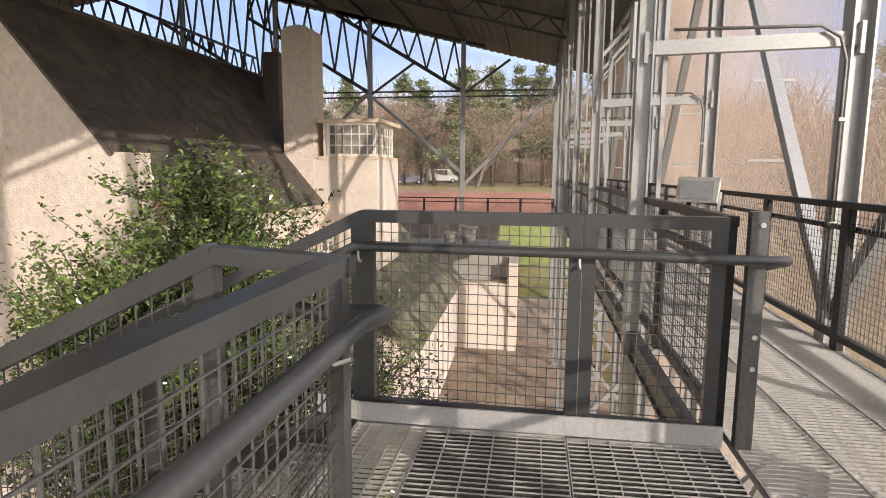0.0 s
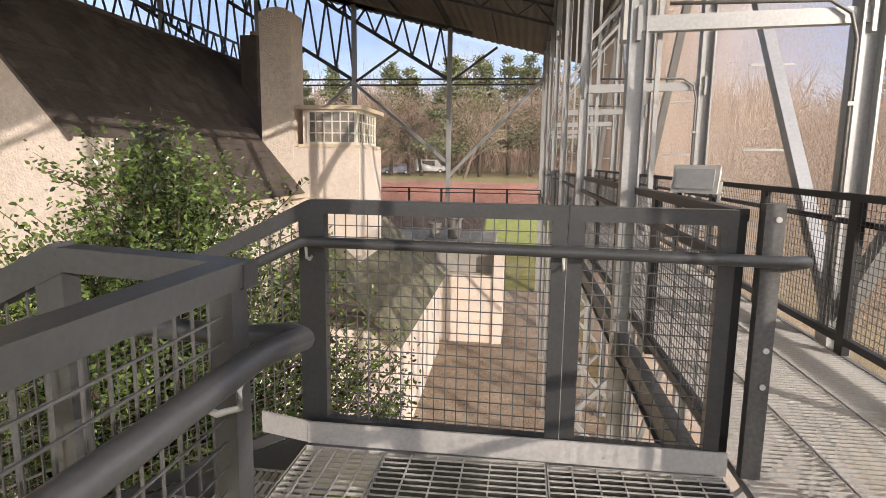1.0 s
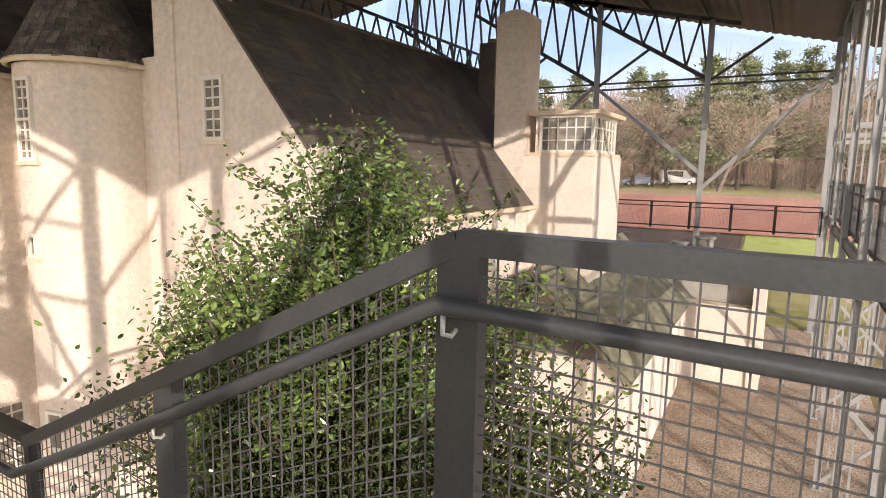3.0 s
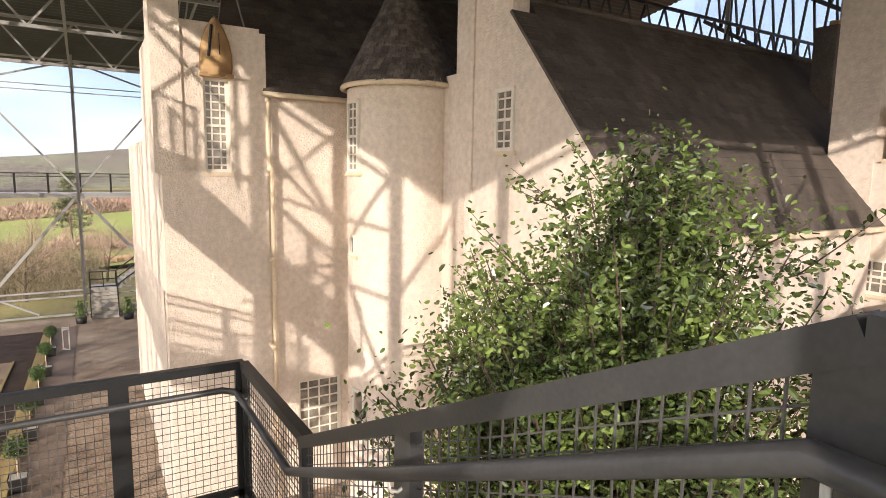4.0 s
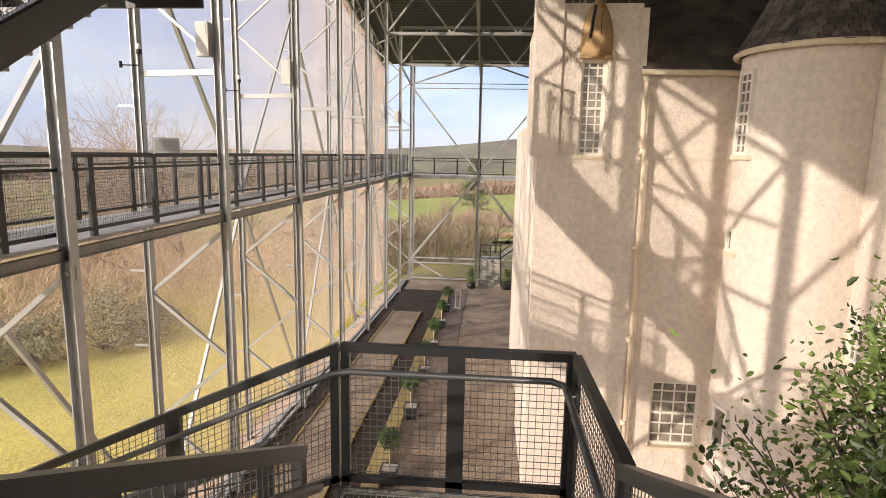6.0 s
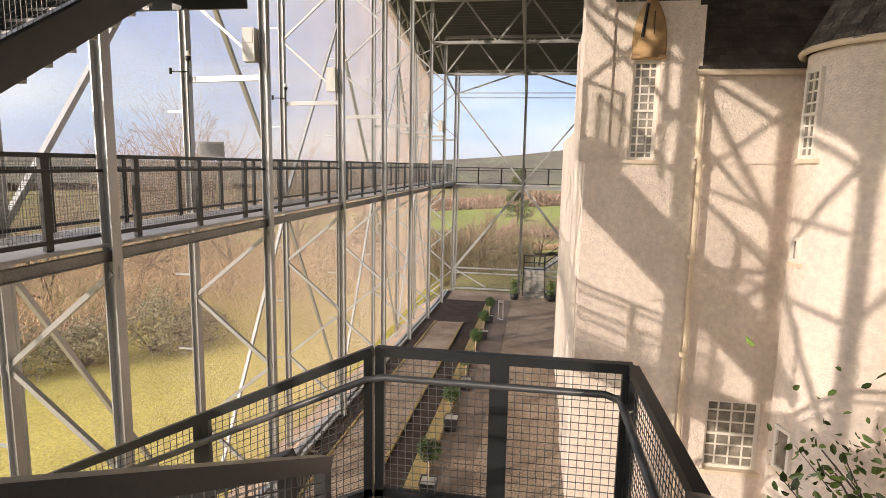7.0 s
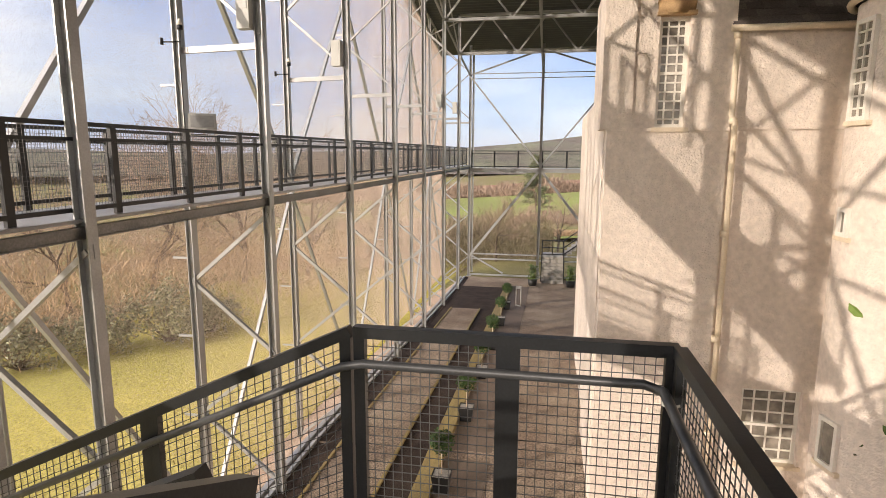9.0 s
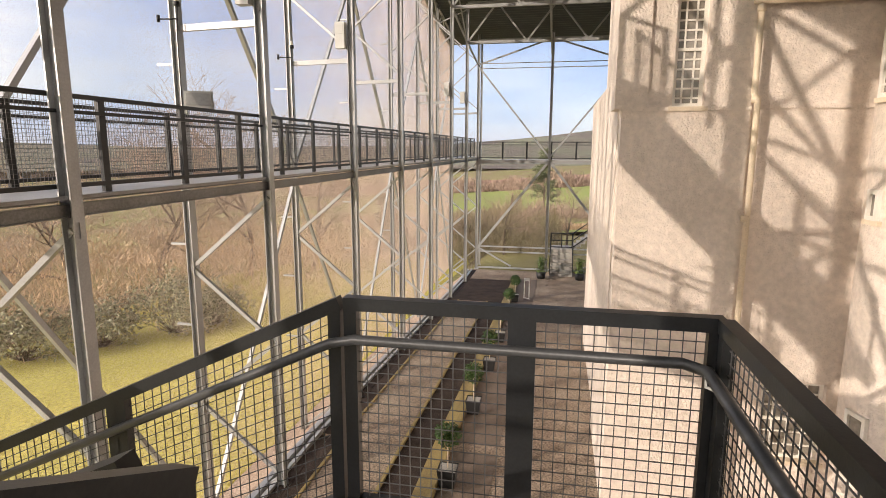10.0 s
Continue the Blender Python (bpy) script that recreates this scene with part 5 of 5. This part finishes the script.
floodlight(1.25, 4.05, 1.19, -38, 0.66)
floodlight(-10.45, -3.2, 1.24, 118)


def post_lamp(x, y, z):
    ob = thing("bulkhead_lamp", "small white bulkhead lamp on a post with its cable", "lamp", (x, y, z), "bulkhead lamps")
    bm = B()
    tube(bm, [(x, y, z - 0.10), (x, y, z - 0.02)], 0.05, 10)
    part("base", bm, BLACKP, ob)
    bm = B()
    tube(bm, [(x, y, z - 0.02), (x, y, z + 0.05), (x, y, z + 0.09)], 0.048, 10, 0.02)
    part("globe", bm, WHITE, ob, "white lamp globe")
    bm = B()
    tube(bm, [(x, y, z - 0.1), (x + 0.02, y - 0.02, z - 0.5), (x + 0.02, y - 0.02, 0.2)], 0.012, 6)
    part("conduit", bm, BLACKP, ob)
    bm = B()
    tube(bm, [(x, y, z - 0.31), (x + 0.04, y - 0.36, z - 0.31)], 0.014, 6)
    tube(bm, [(x + 0.04, y - 0.36, z - 0.36), (x + 0.04, y - 0.36, z - 0.24)], 0.03, 8)
    part("bracket", bm, BLACKP, ob)


post_lamp(-11.93, SYO + 0.11, 3.07)
post_lamp(-16.43, SYO + 0.11, 3.07)

# conduits that run down beside the east posts
for y in east_y[1:5]:
    ob = thing("cable_conduit", "slim grey cable conduit bent down beside a post", "conduit", (EXO - 0.12, y - 0.1, 0.1), "conduits on the posts")
    bm = B()
    tube(bm, [(EX + 0.2, y - 0.07, 2.42), (EXO - 0.3, y - 0.07, 2.42), (EXO - 0.16, y - 0.08, 2.33), (EXO - 0.12, y - 0.10, 2.15), (EXO - 0.12, y - 0.10, 0.1)], 0.014, 7)
    part("pipe", bm, WORN, ob)
    for z in (1.7, 0.9):
        bm = B()
        box(bm, EXO - 0.14, y - 0.12, z, EXO - 0.085, y - 0.08, z + 0.03)
        part("clip", bm, GALV, ob)

def lawn_blades():
    rng = random.Random(31)
    vs, fs = [], []
    for k in range(70000):
        x, y = rng.uniform(-42, 4), -5.0 - 11 * rng.random() ** 1.3
        g = ground_height(x, y) - 0.03
        a = rng.uniform(0, math.pi)
        s_ = Vector((math.cos(a), math.sin(a), 0)) * rng.uniform(0.010, 0.022)
        p = Vector((x, y, g))
        d = Vector((rng.gauss(0, 0.03), rng.gauss(0, 0.03), rng.uniform(0.05, 0.11)))
        i = len(vs)
        vs += [tuple(p - s_), tuple(p + s_), tuple(p + d)]
        fs.append((i, i + 1, i + 2))
    tagged(quick("grass_blades", vs, fs, LAWN), "short yellowish winter grass of the lawn", "grass", kind="stuff")


lawn_blades()

# ---- west end: steps, shrubs, stand ----
wst = thing("garden_steps", "pale stone steps with black railings at the end wall", "steps", (-37.4, 2.5, -7.1))
z = ground_height(-37.2, 2)
for k in range(8):
    bm = B()
    box(bm, -39.0 if k < 7 else -40.6, 1.80, z + 0.175 * k - (0.3 if k == 0 else 0), -37.3 - 0.24 * k, 3.12, z + 0.175 * (k + 1))
    part("step", bm, PALESTONE, wst)
for k in range(9):
    bm = B()
    box(bm, -40.6, 3.125 + 0.26 * k, z + 1.4 + 0.2 * k - 0.05, -39.2, 3.125 + 0.26 * (k + 1), z + 1.4 + 0.2 * (k + 1))
    part("step", bm, PALESTONE, wst)
for run in (((-39.15, 1.80, z + 1.4), (-39.15, 3.10, z + 1.4)), ((-39.15, 3.12, z + 1.4), (-39.15, 5.5, z + 3.2)), ((-37.3, 1.78, z + 0.1), (-39.1, 1.78, z + 1.4)), ((-37.3, 3.14, z + 0.1), (-39.1, 3.14, z + 1.4))):
    a, c = (Vector(e) for e in run)
    for f in (0, 0.5, 1):
        bm = B()
        bar(bm, a.lerp(c, f), a.lerp(c, f) + Vector((0, 0, 1.0)), 0.05, 0.05, (0, 1, 0))
        part("baluster", bm, BLACKP, wst)
    for hgt in (1.0, 0.55, 0.12):
        bm = B()
        bar(bm, a + Vector((0, 0, hgt)), c + Vector((0, 0, hgt)), 0.05, 0.06)
        part("handrail", bm, BLACKP, wst)
for y in (1.25, 4.4):
    x = -36.6
    g = ground_height(x, 0)
    y = 1.30 if y < 2 else 3.55
    shr = thing("clipped_shrub", "clipped upright shrub in a dark pot by the steps", "shrub", (x, y, g), "shrubs by the steps")
    bm = B()
    tube(bm, [(x, y, g), (x, y, g + 0.4)], 0.24, 12, 0.28)
    part("pot", bm, POT, shr)
    rng = random.Random(5)
    leaf_mesh([Vector((rng.gauss(0, 0.13), rng.gauss(0, 0.13), rng.uniform(0.4, 1.25))) for q in range(700)], 0.09, LEAF, "crown", shr, seed=8)
stand = thing("sign_stand", "small white sign stand on the path", "sign stand", (-30.9, 0.75, -7.0))
bm = B()
g = ground_height(-30.9, 0)
for y in (0.66, 0.9):
    bar(bm, (-30.9, y, g), (-30.9, y, g + 1.0), 0.05, 0.05, (0, 1, 0))
bar(bm, (-30.9, 0.64, g + 1.0), (-30.9, 0.92, g + 1.0), 0.12, 0.12)
bar(bm, (-31.05, 0.64, g + 0.03), (-30.75, 0.92, g + 0.03), 0.1, 0.05)
part("legs", bm, WHITE, stand)


def car(x, y, turn, m, label, length=4.3, height=1.45, boxy=False):
    ob = thing("car", label, "car", (0, 0, 0), "parked vehicles")
    h = height
    prof = [(-2.1, 0.35), (-2.15, 0.75), (-1.9, 0.9), (-1.5, h - 0.1), (-0.9, h), (0.5, h), (1.15, 0.98), (1.95, 0.82), (2.15, 0.6), (2.1, 0.35)] if not boxy else \
           [(-2.1, 0.35), (-2.15, 1.0), (-2.1, h - 0.1), (-1.9, h), (0.9, h), (1.5, 1.2), (2.05, 1.0), (2.15, 0.6), (2.1, 0.35)]
    bm = B()
    l_ = [bm.verts.new((a, -0.82 + (0.12 if c > 1.0 else 0), c)) for a, c in prof]
    r_ = [bm.verts.new((a, 0.82 - (0.12 if c > 1.0 else 0), c)) for a, c in prof]
    bm.faces.new(l_)
    bm.faces.new(r_[::-1])
    for i in range(len(prof)):
        j = (i + 1) % len(prof)
        bm.faces.new((l_[j], l_[i], r_[i], r_[j]))
    part("body", bm, m, ob, bevel=0.03)
    for sd in (-1, 1):
        bm = B()
        box(bm, -1.35, sd * 0.74 - 0.01, 0.98, 0.55, sd * 0.74 + 0.01, h - 0.12)
        part("side_window", bm, DARKGLASS, ob)
        for a in (-1.35, 1.35):
            bm = B()
            tube(bm, [(a, sd * 0.70, 0.32), (a, sd * 0.86, 0.32)], 0.32, 16)
            wh = part("wheel", bm, TYRE, ob)
            bm = B()
            tube(bm, [(a, sd * 0.86, 0.32), (a, sd * 0.875, 0.32)], 0.19, 12)
            part("rim", bm, LIGHTGREY, wh)
    for yy in (-0.55, 0.55):
        bm = B()
        box(bm, 2.02, yy - 0.16, 0.62, 2.14, yy + 0.16, 0.76)
        part("headlight", bm, LIGHTGREY, ob)
    ob.matrix_basis = pose(x, y, ground_height(x, y) + 0.02, 0, 0, turn)


car(-17.8, 82.0, 200, CARPAINT, "silver blue hatchback parked on the drive")
car(-13.2, 84.0, 20, LIGHTGREY, "pale grey van parked under the trees", height=1.95, boxy=True)

# ---- trees and distance ----
def bare_tree(name, x, y, h, spread, seed, label, category="tree", m=TWIG, z=None):
    """A leafless tree: a forked trunk whose limbs split again and again into fine drooping twigs."""
    rng = random.Random(seed)
    g = ground_height(x, y) - 0.1 if z is None else z
    ob = thing(name, label, category, (x, y, g), "bare trees round the lawn")
    sides = 4
    sets = {"trunk": ([], []), "crown": ([], [])}

    def limb(p, q, r0, r1, which):
        vs, fs = sets[which]
        d = (q - p).normalized()
        u = d.cross(Vector((0.3, 0.9, 0.2))).normalized()
        r0, r1 = max(r0, h * 0.0007), max(r1, h * 0.0006)
        w = u.cross(d)
        n_ = sides if which == "trunk" else 3
        k = len(vs)
        for c, r in ((p, r0), (q, r1)):
            vs.extend(tuple(c + (u * math.cos(math.tau * i / n_) + w * math.sin(math.tau * i / n_)) * r) for i in range(n_))
        fs.extend((k + i, k + (i + 1) % n_, k + n_ + (i + 1) % n_, k + n_ + i) for i in range(n_))

    def grow(p, d, length, r, level):
        steps = 2 if level < 4 else 1
        for _ in range(steps):
            d = (d + Vector((rng.gauss(0, 0.16), rng.gauss(0, 0.16), rng.gauss(0.02, 0.12)))).normalized()
            q = p + d * length / steps
            limb(p, q, r, r * 0.82, "trunk" if level < 3 else "crown")
            p, r = q, r * 0.82
            if level >= 6:
                continue
            for _ in range(2 if level < 3 else 1):
                side = Vector((rng.gauss(0, 1), rng.gauss(0, 1), rng.gauss(0.1, 0.5))).normalized()
                grow(p, (d * 0.75 + side * 0.75 * spread / (0.4 * h)).normalized(), length * rng.uniform(0.55, 0.78), r * 0.55, level + 1)
        if level < 6:
            grow(p, d, length * 0.72, r * 0.85, level + 1)

    grow(Vector((0, 0, 0)), Vector((0, 0, 1)), h * 0.295, h * 0.017, 0)
    for which, mat in (("trunk", BARKT), ("crown", m)):
        quick(which, *sets[which], mat, ob)
    return ob


def conifer(x, y, h, seed):
    rng = random.Random(seed)
    g = ground_height(x, y) - 0.1
    ob = thing("pine_tree", "dark green pine tree beyond the shelter", "tree", (x, y, g), "pine trees")
    bm = B()
    tube(bm, [(x, y, g), (x, y, g + h)], h * 0.016, 7, h * 0.003)
    vs, fs = [], []
    for k in range(48):
        f = rng.uniform(0.2, 0.98)
        a = rng.uniform(0, math.tau)
        L = h * 0.34 * (1.12 - f) * rng.uniform(0.6, 1.2)
        p0 = Vector((x, y, g + h * f))
        p1 = p0 + Vector((math.cos(a) * L, math.sin(a) * L, L * rng.uniform(-0.1, 0.3)))
        tube(bm, [p0, p1], h * 0.004, 4, h * 0.001)
        for q in range(70):
            c = p0.lerp(p1, rng.uniform(0.25, 1.05)) + Vector((rng.gauss(0, 0.35), rng.gauss(0, 0.35), rng.gauss(0, 0.22))) - ob.location
            d = Vector((rng.gauss(0, 1), rng.gauss(0, 1), rng.uniform(0, 1))).normalized() * 0.5
            s = d.cross(Vector((rng.gauss(0, 1), rng.gauss(0, 1), rng.gauss(0, 1)))).normalized() * 0.11
            i = len(vs)
            vs += [tuple(c - s), tuple(c + s), tuple(c + d)]
            fs.append((i, i + 1, i + 2))
    part("trunk", bm, BARKT, ob)
    quick("crown", vs, fs, PINE, ob)


def thicket(name, x0, x1, y0, y1, n_, h, m, label, seed, w=0.03, keep=None, wild=0.4, bit=(0.12, 0.42)):
    """A mass of dry upright stems."""
    rng = random.Random(seed)
    vs, fs = [], []
    for k in range(n_):
        x, y = rng.uniform(x0, x1), rng.uniform(y0, y1)
        if keep and not keep(x, y):
            continue
        g = ground_height(x, y)
        hh = h * rng.uniform(0.5, 1.15) * (0.75 + 0.5 * noise.noise((x * 0.12, y * 0.12, 3.0)))
        z0 = g + rng.random() ** 0.8 * 0.8 * hh
        d = Vector((rng.gauss(0, wild), rng.gauss(0, wild), 1)).normalized() * hh * rng.uniform(*bit)
        a = rng.uniform(0, math.pi)
        s = Vector((math.cos(a), math.sin(a), 0)) * w * rng.uniform(0.5, 1.5)
        i = len(vs)
        p = Vector((x, y, z0))
        vs += [tuple(p - s), tuple(p + s), tuple(p + d + s * 0.2)]
        fs.append((i, i + 1, i + 2))
    return tagged(quick(name, vs, fs, m), label, "thicket", kind="stuff")


thicket("south_thicket", -80, -10, -46, 6, 210000, 6.2, REED, "brown winter thicket below the lawn", 21, 0.018, wild=0.9, bit=(0.05, 0.22), keep=lambda x, y: x + y < -40.5 + 2.0 * noise.noise((x * 0.3, y * 0.3, 1.0)) and y < -10.5 and x + y > -82)
thicket("east_thicket", 14, 34, 22, 80, 170000, 8.6, TWIG, "tall brown winter woodland edge", 22, 0.022, wild=0.5, bit=(0.06, 0.25))
thicket("west_thicket", -84, -60, -12, -3, 20000, 4.5, BRUSH, "brown hedge beyond the end wall", 23, 0.04)
thicket("end_thicket", -60, -47, -7, 2.5, 16000, 4.6, BRUSH, "olive brown leafless shrubs beyond the end wall", 29, 0.022, wild=0.7, bit=(0.06, 0.25))
thicket("orange_hedge", -76, -73, 1, 14, 6000, 1.9, REED, "orange beech hedge beyond the end wall", 25, 0.06)
thicket("far_hedge", -115, -110, -40, 40, 14000, 3.0, TWIG, "brown hedge between the fields", 26, 0.1)
thicket("far_wood", -200, -192, -90, 90, 26000, 6.0, TWIG, "brown wood along the far fields", 27, 0.18)
thicket("north_thicket", -90, 40, 90, 112, 140000, 17.0, TWIG, "brown leafless woodland behind the drive", 24, 0.06)
def leafy_shrub(x, y, h, r, seed):
    g = ground_height(x, y) - 0.05
    ob = thing("shrub", "pale grey-green leafy shrub at the lawn edge", "shrub", (x, y, g), "shrubs at the lawn edge")
    rng = random.Random(seed)
    bm = B()
    cs = []
    for k in range(60):
        a, f = rng.uniform(0, math.tau), rng.random() ** 0.6
        tip = Vector((x + r * f * math.cos(a), y + r * f * math.sin(a), g + h * rng.uniform(0.35, 1.0) * (1.1 - 0.5 * f)))
        tube(bm, [(x, y, g), tip], 0.025, 4, 0.006)
        cs += [tip - Vector((x, y, g)) + Vector((rng.gauss(0, 0.22), rng.gauss(0, 0.22), rng.gauss(0, 0.22))) for q in range(45)]
    part("stem", bm, BARKT, ob)
    leaf_mesh(cs, 0.16, PALELEAF, "crown", ob, seed=seed)


for x, y, h, r, sd in ((-25.8, -15.6, 2.9, 1.9, 3), (-27.4, -14.4, 2.3, 1.5, 4), (-23.6, -17.6, 2.2, 1.6, 5), (-21.6, -19.6, 2.6, 1.7, 6)):
    leafy_shrub(x, y, h, r, sd)
for k, (x, y, h) in enumerate(((-37, -25, 14.5), (-40.4, -19.9, 16.5), (-38.6, -22.8, 11), (-31, -26, 11), (-45, -17, 14), (-52, -14, 13), (-62, -26, 15), (-46, -8, 8), (-48, -2, 7.5), (-58, 3, 7), (-8, 76, 15), (5, 78, 16), (-14, 84, 16), (-22, 86, 15), (-2, 86, 15), (-6, 62, 13), (2, 66, 14), (9, 70, 15), (-12, 70, 14), (-18, 66, 13), (22, 30, 11), (24, 44, 12), (20, 36, 10))):
    bare_tree("bare_tree", x, y, h, h * 0.40, 40 + k, "leafless brown winter tree")
for k, (x, y, h) in enumerate(((-24, 74, 14), (-18, 80, 15), (-5, 70, 14), (1.0, 76, 15), (-36, 84, 16), (12, 84, 17), (-10, 92, 17), (-46, 86, 16), (4, 92, 17), (32, 60, 14), (-8, 66, 13), (7, 72, 14), (-14, 72, 13), (-30, 78, 15), (-2, 82, 16), (-122, -1, 12.5), (-60, 9, 8), (-50, -12, 6), (30, 46, 13))):
    conifer(x, y, h, 60 + k)


def hills():
    vs, fs = [], []
    n_, m_ = 60, 10
    for j in range(m_ + 1):
        for i in range(n_ + 1):
            a = radians(60 + 240 * i / n_)
            r = 420 + 900 * j / m_
            f = math.sin(math.pi * j / m_)
            hgt = 0
            ang = 60 + 240 * i / n_
            hgt += 54 * math.exp(-((ang - 165) / 24) ** 2)
            hgt += 22 * math.exp(-((ang - 230) / 40) ** 2)
            hgt *= f * (0.85 + 0.3 * noise.noise((i * 0.35, j * 0.3, 0)))
            vs.append((r * math.cos(a), r * math.sin(a), hgt - 14))
    for j in range(m_):
        for i in range(n_):
            a = j * (n_ + 1) + i
            fs.append((a, a + 1, a + n_ + 2, a + n_ + 1))
    tagged(quick("far_hills", vs, fs, HILL, smooth=True), "low green and brown hills on the horizon", "hills", kind="structure")


hills()
for nm, x0, x1, m, lab in (("near_meadow", -92, -70, MEADOW, "green meadow beyond the end wall"), ("far_meadow", -190, -112, MEADOW, "bright green field on the far slope"), ("ploughed_field", -270, -195, RED, "red brown ploughed field")):
    tagged(sheet(nm, x0, x1, -60, 90, 30, m, 0.10), lab, "field", kind="structure")
tagged(sheet("red_bank", -40, 12, 36, 46, 1, RED, 0.12), "rust red earth bank beside the drive", "bank", kind="structure")
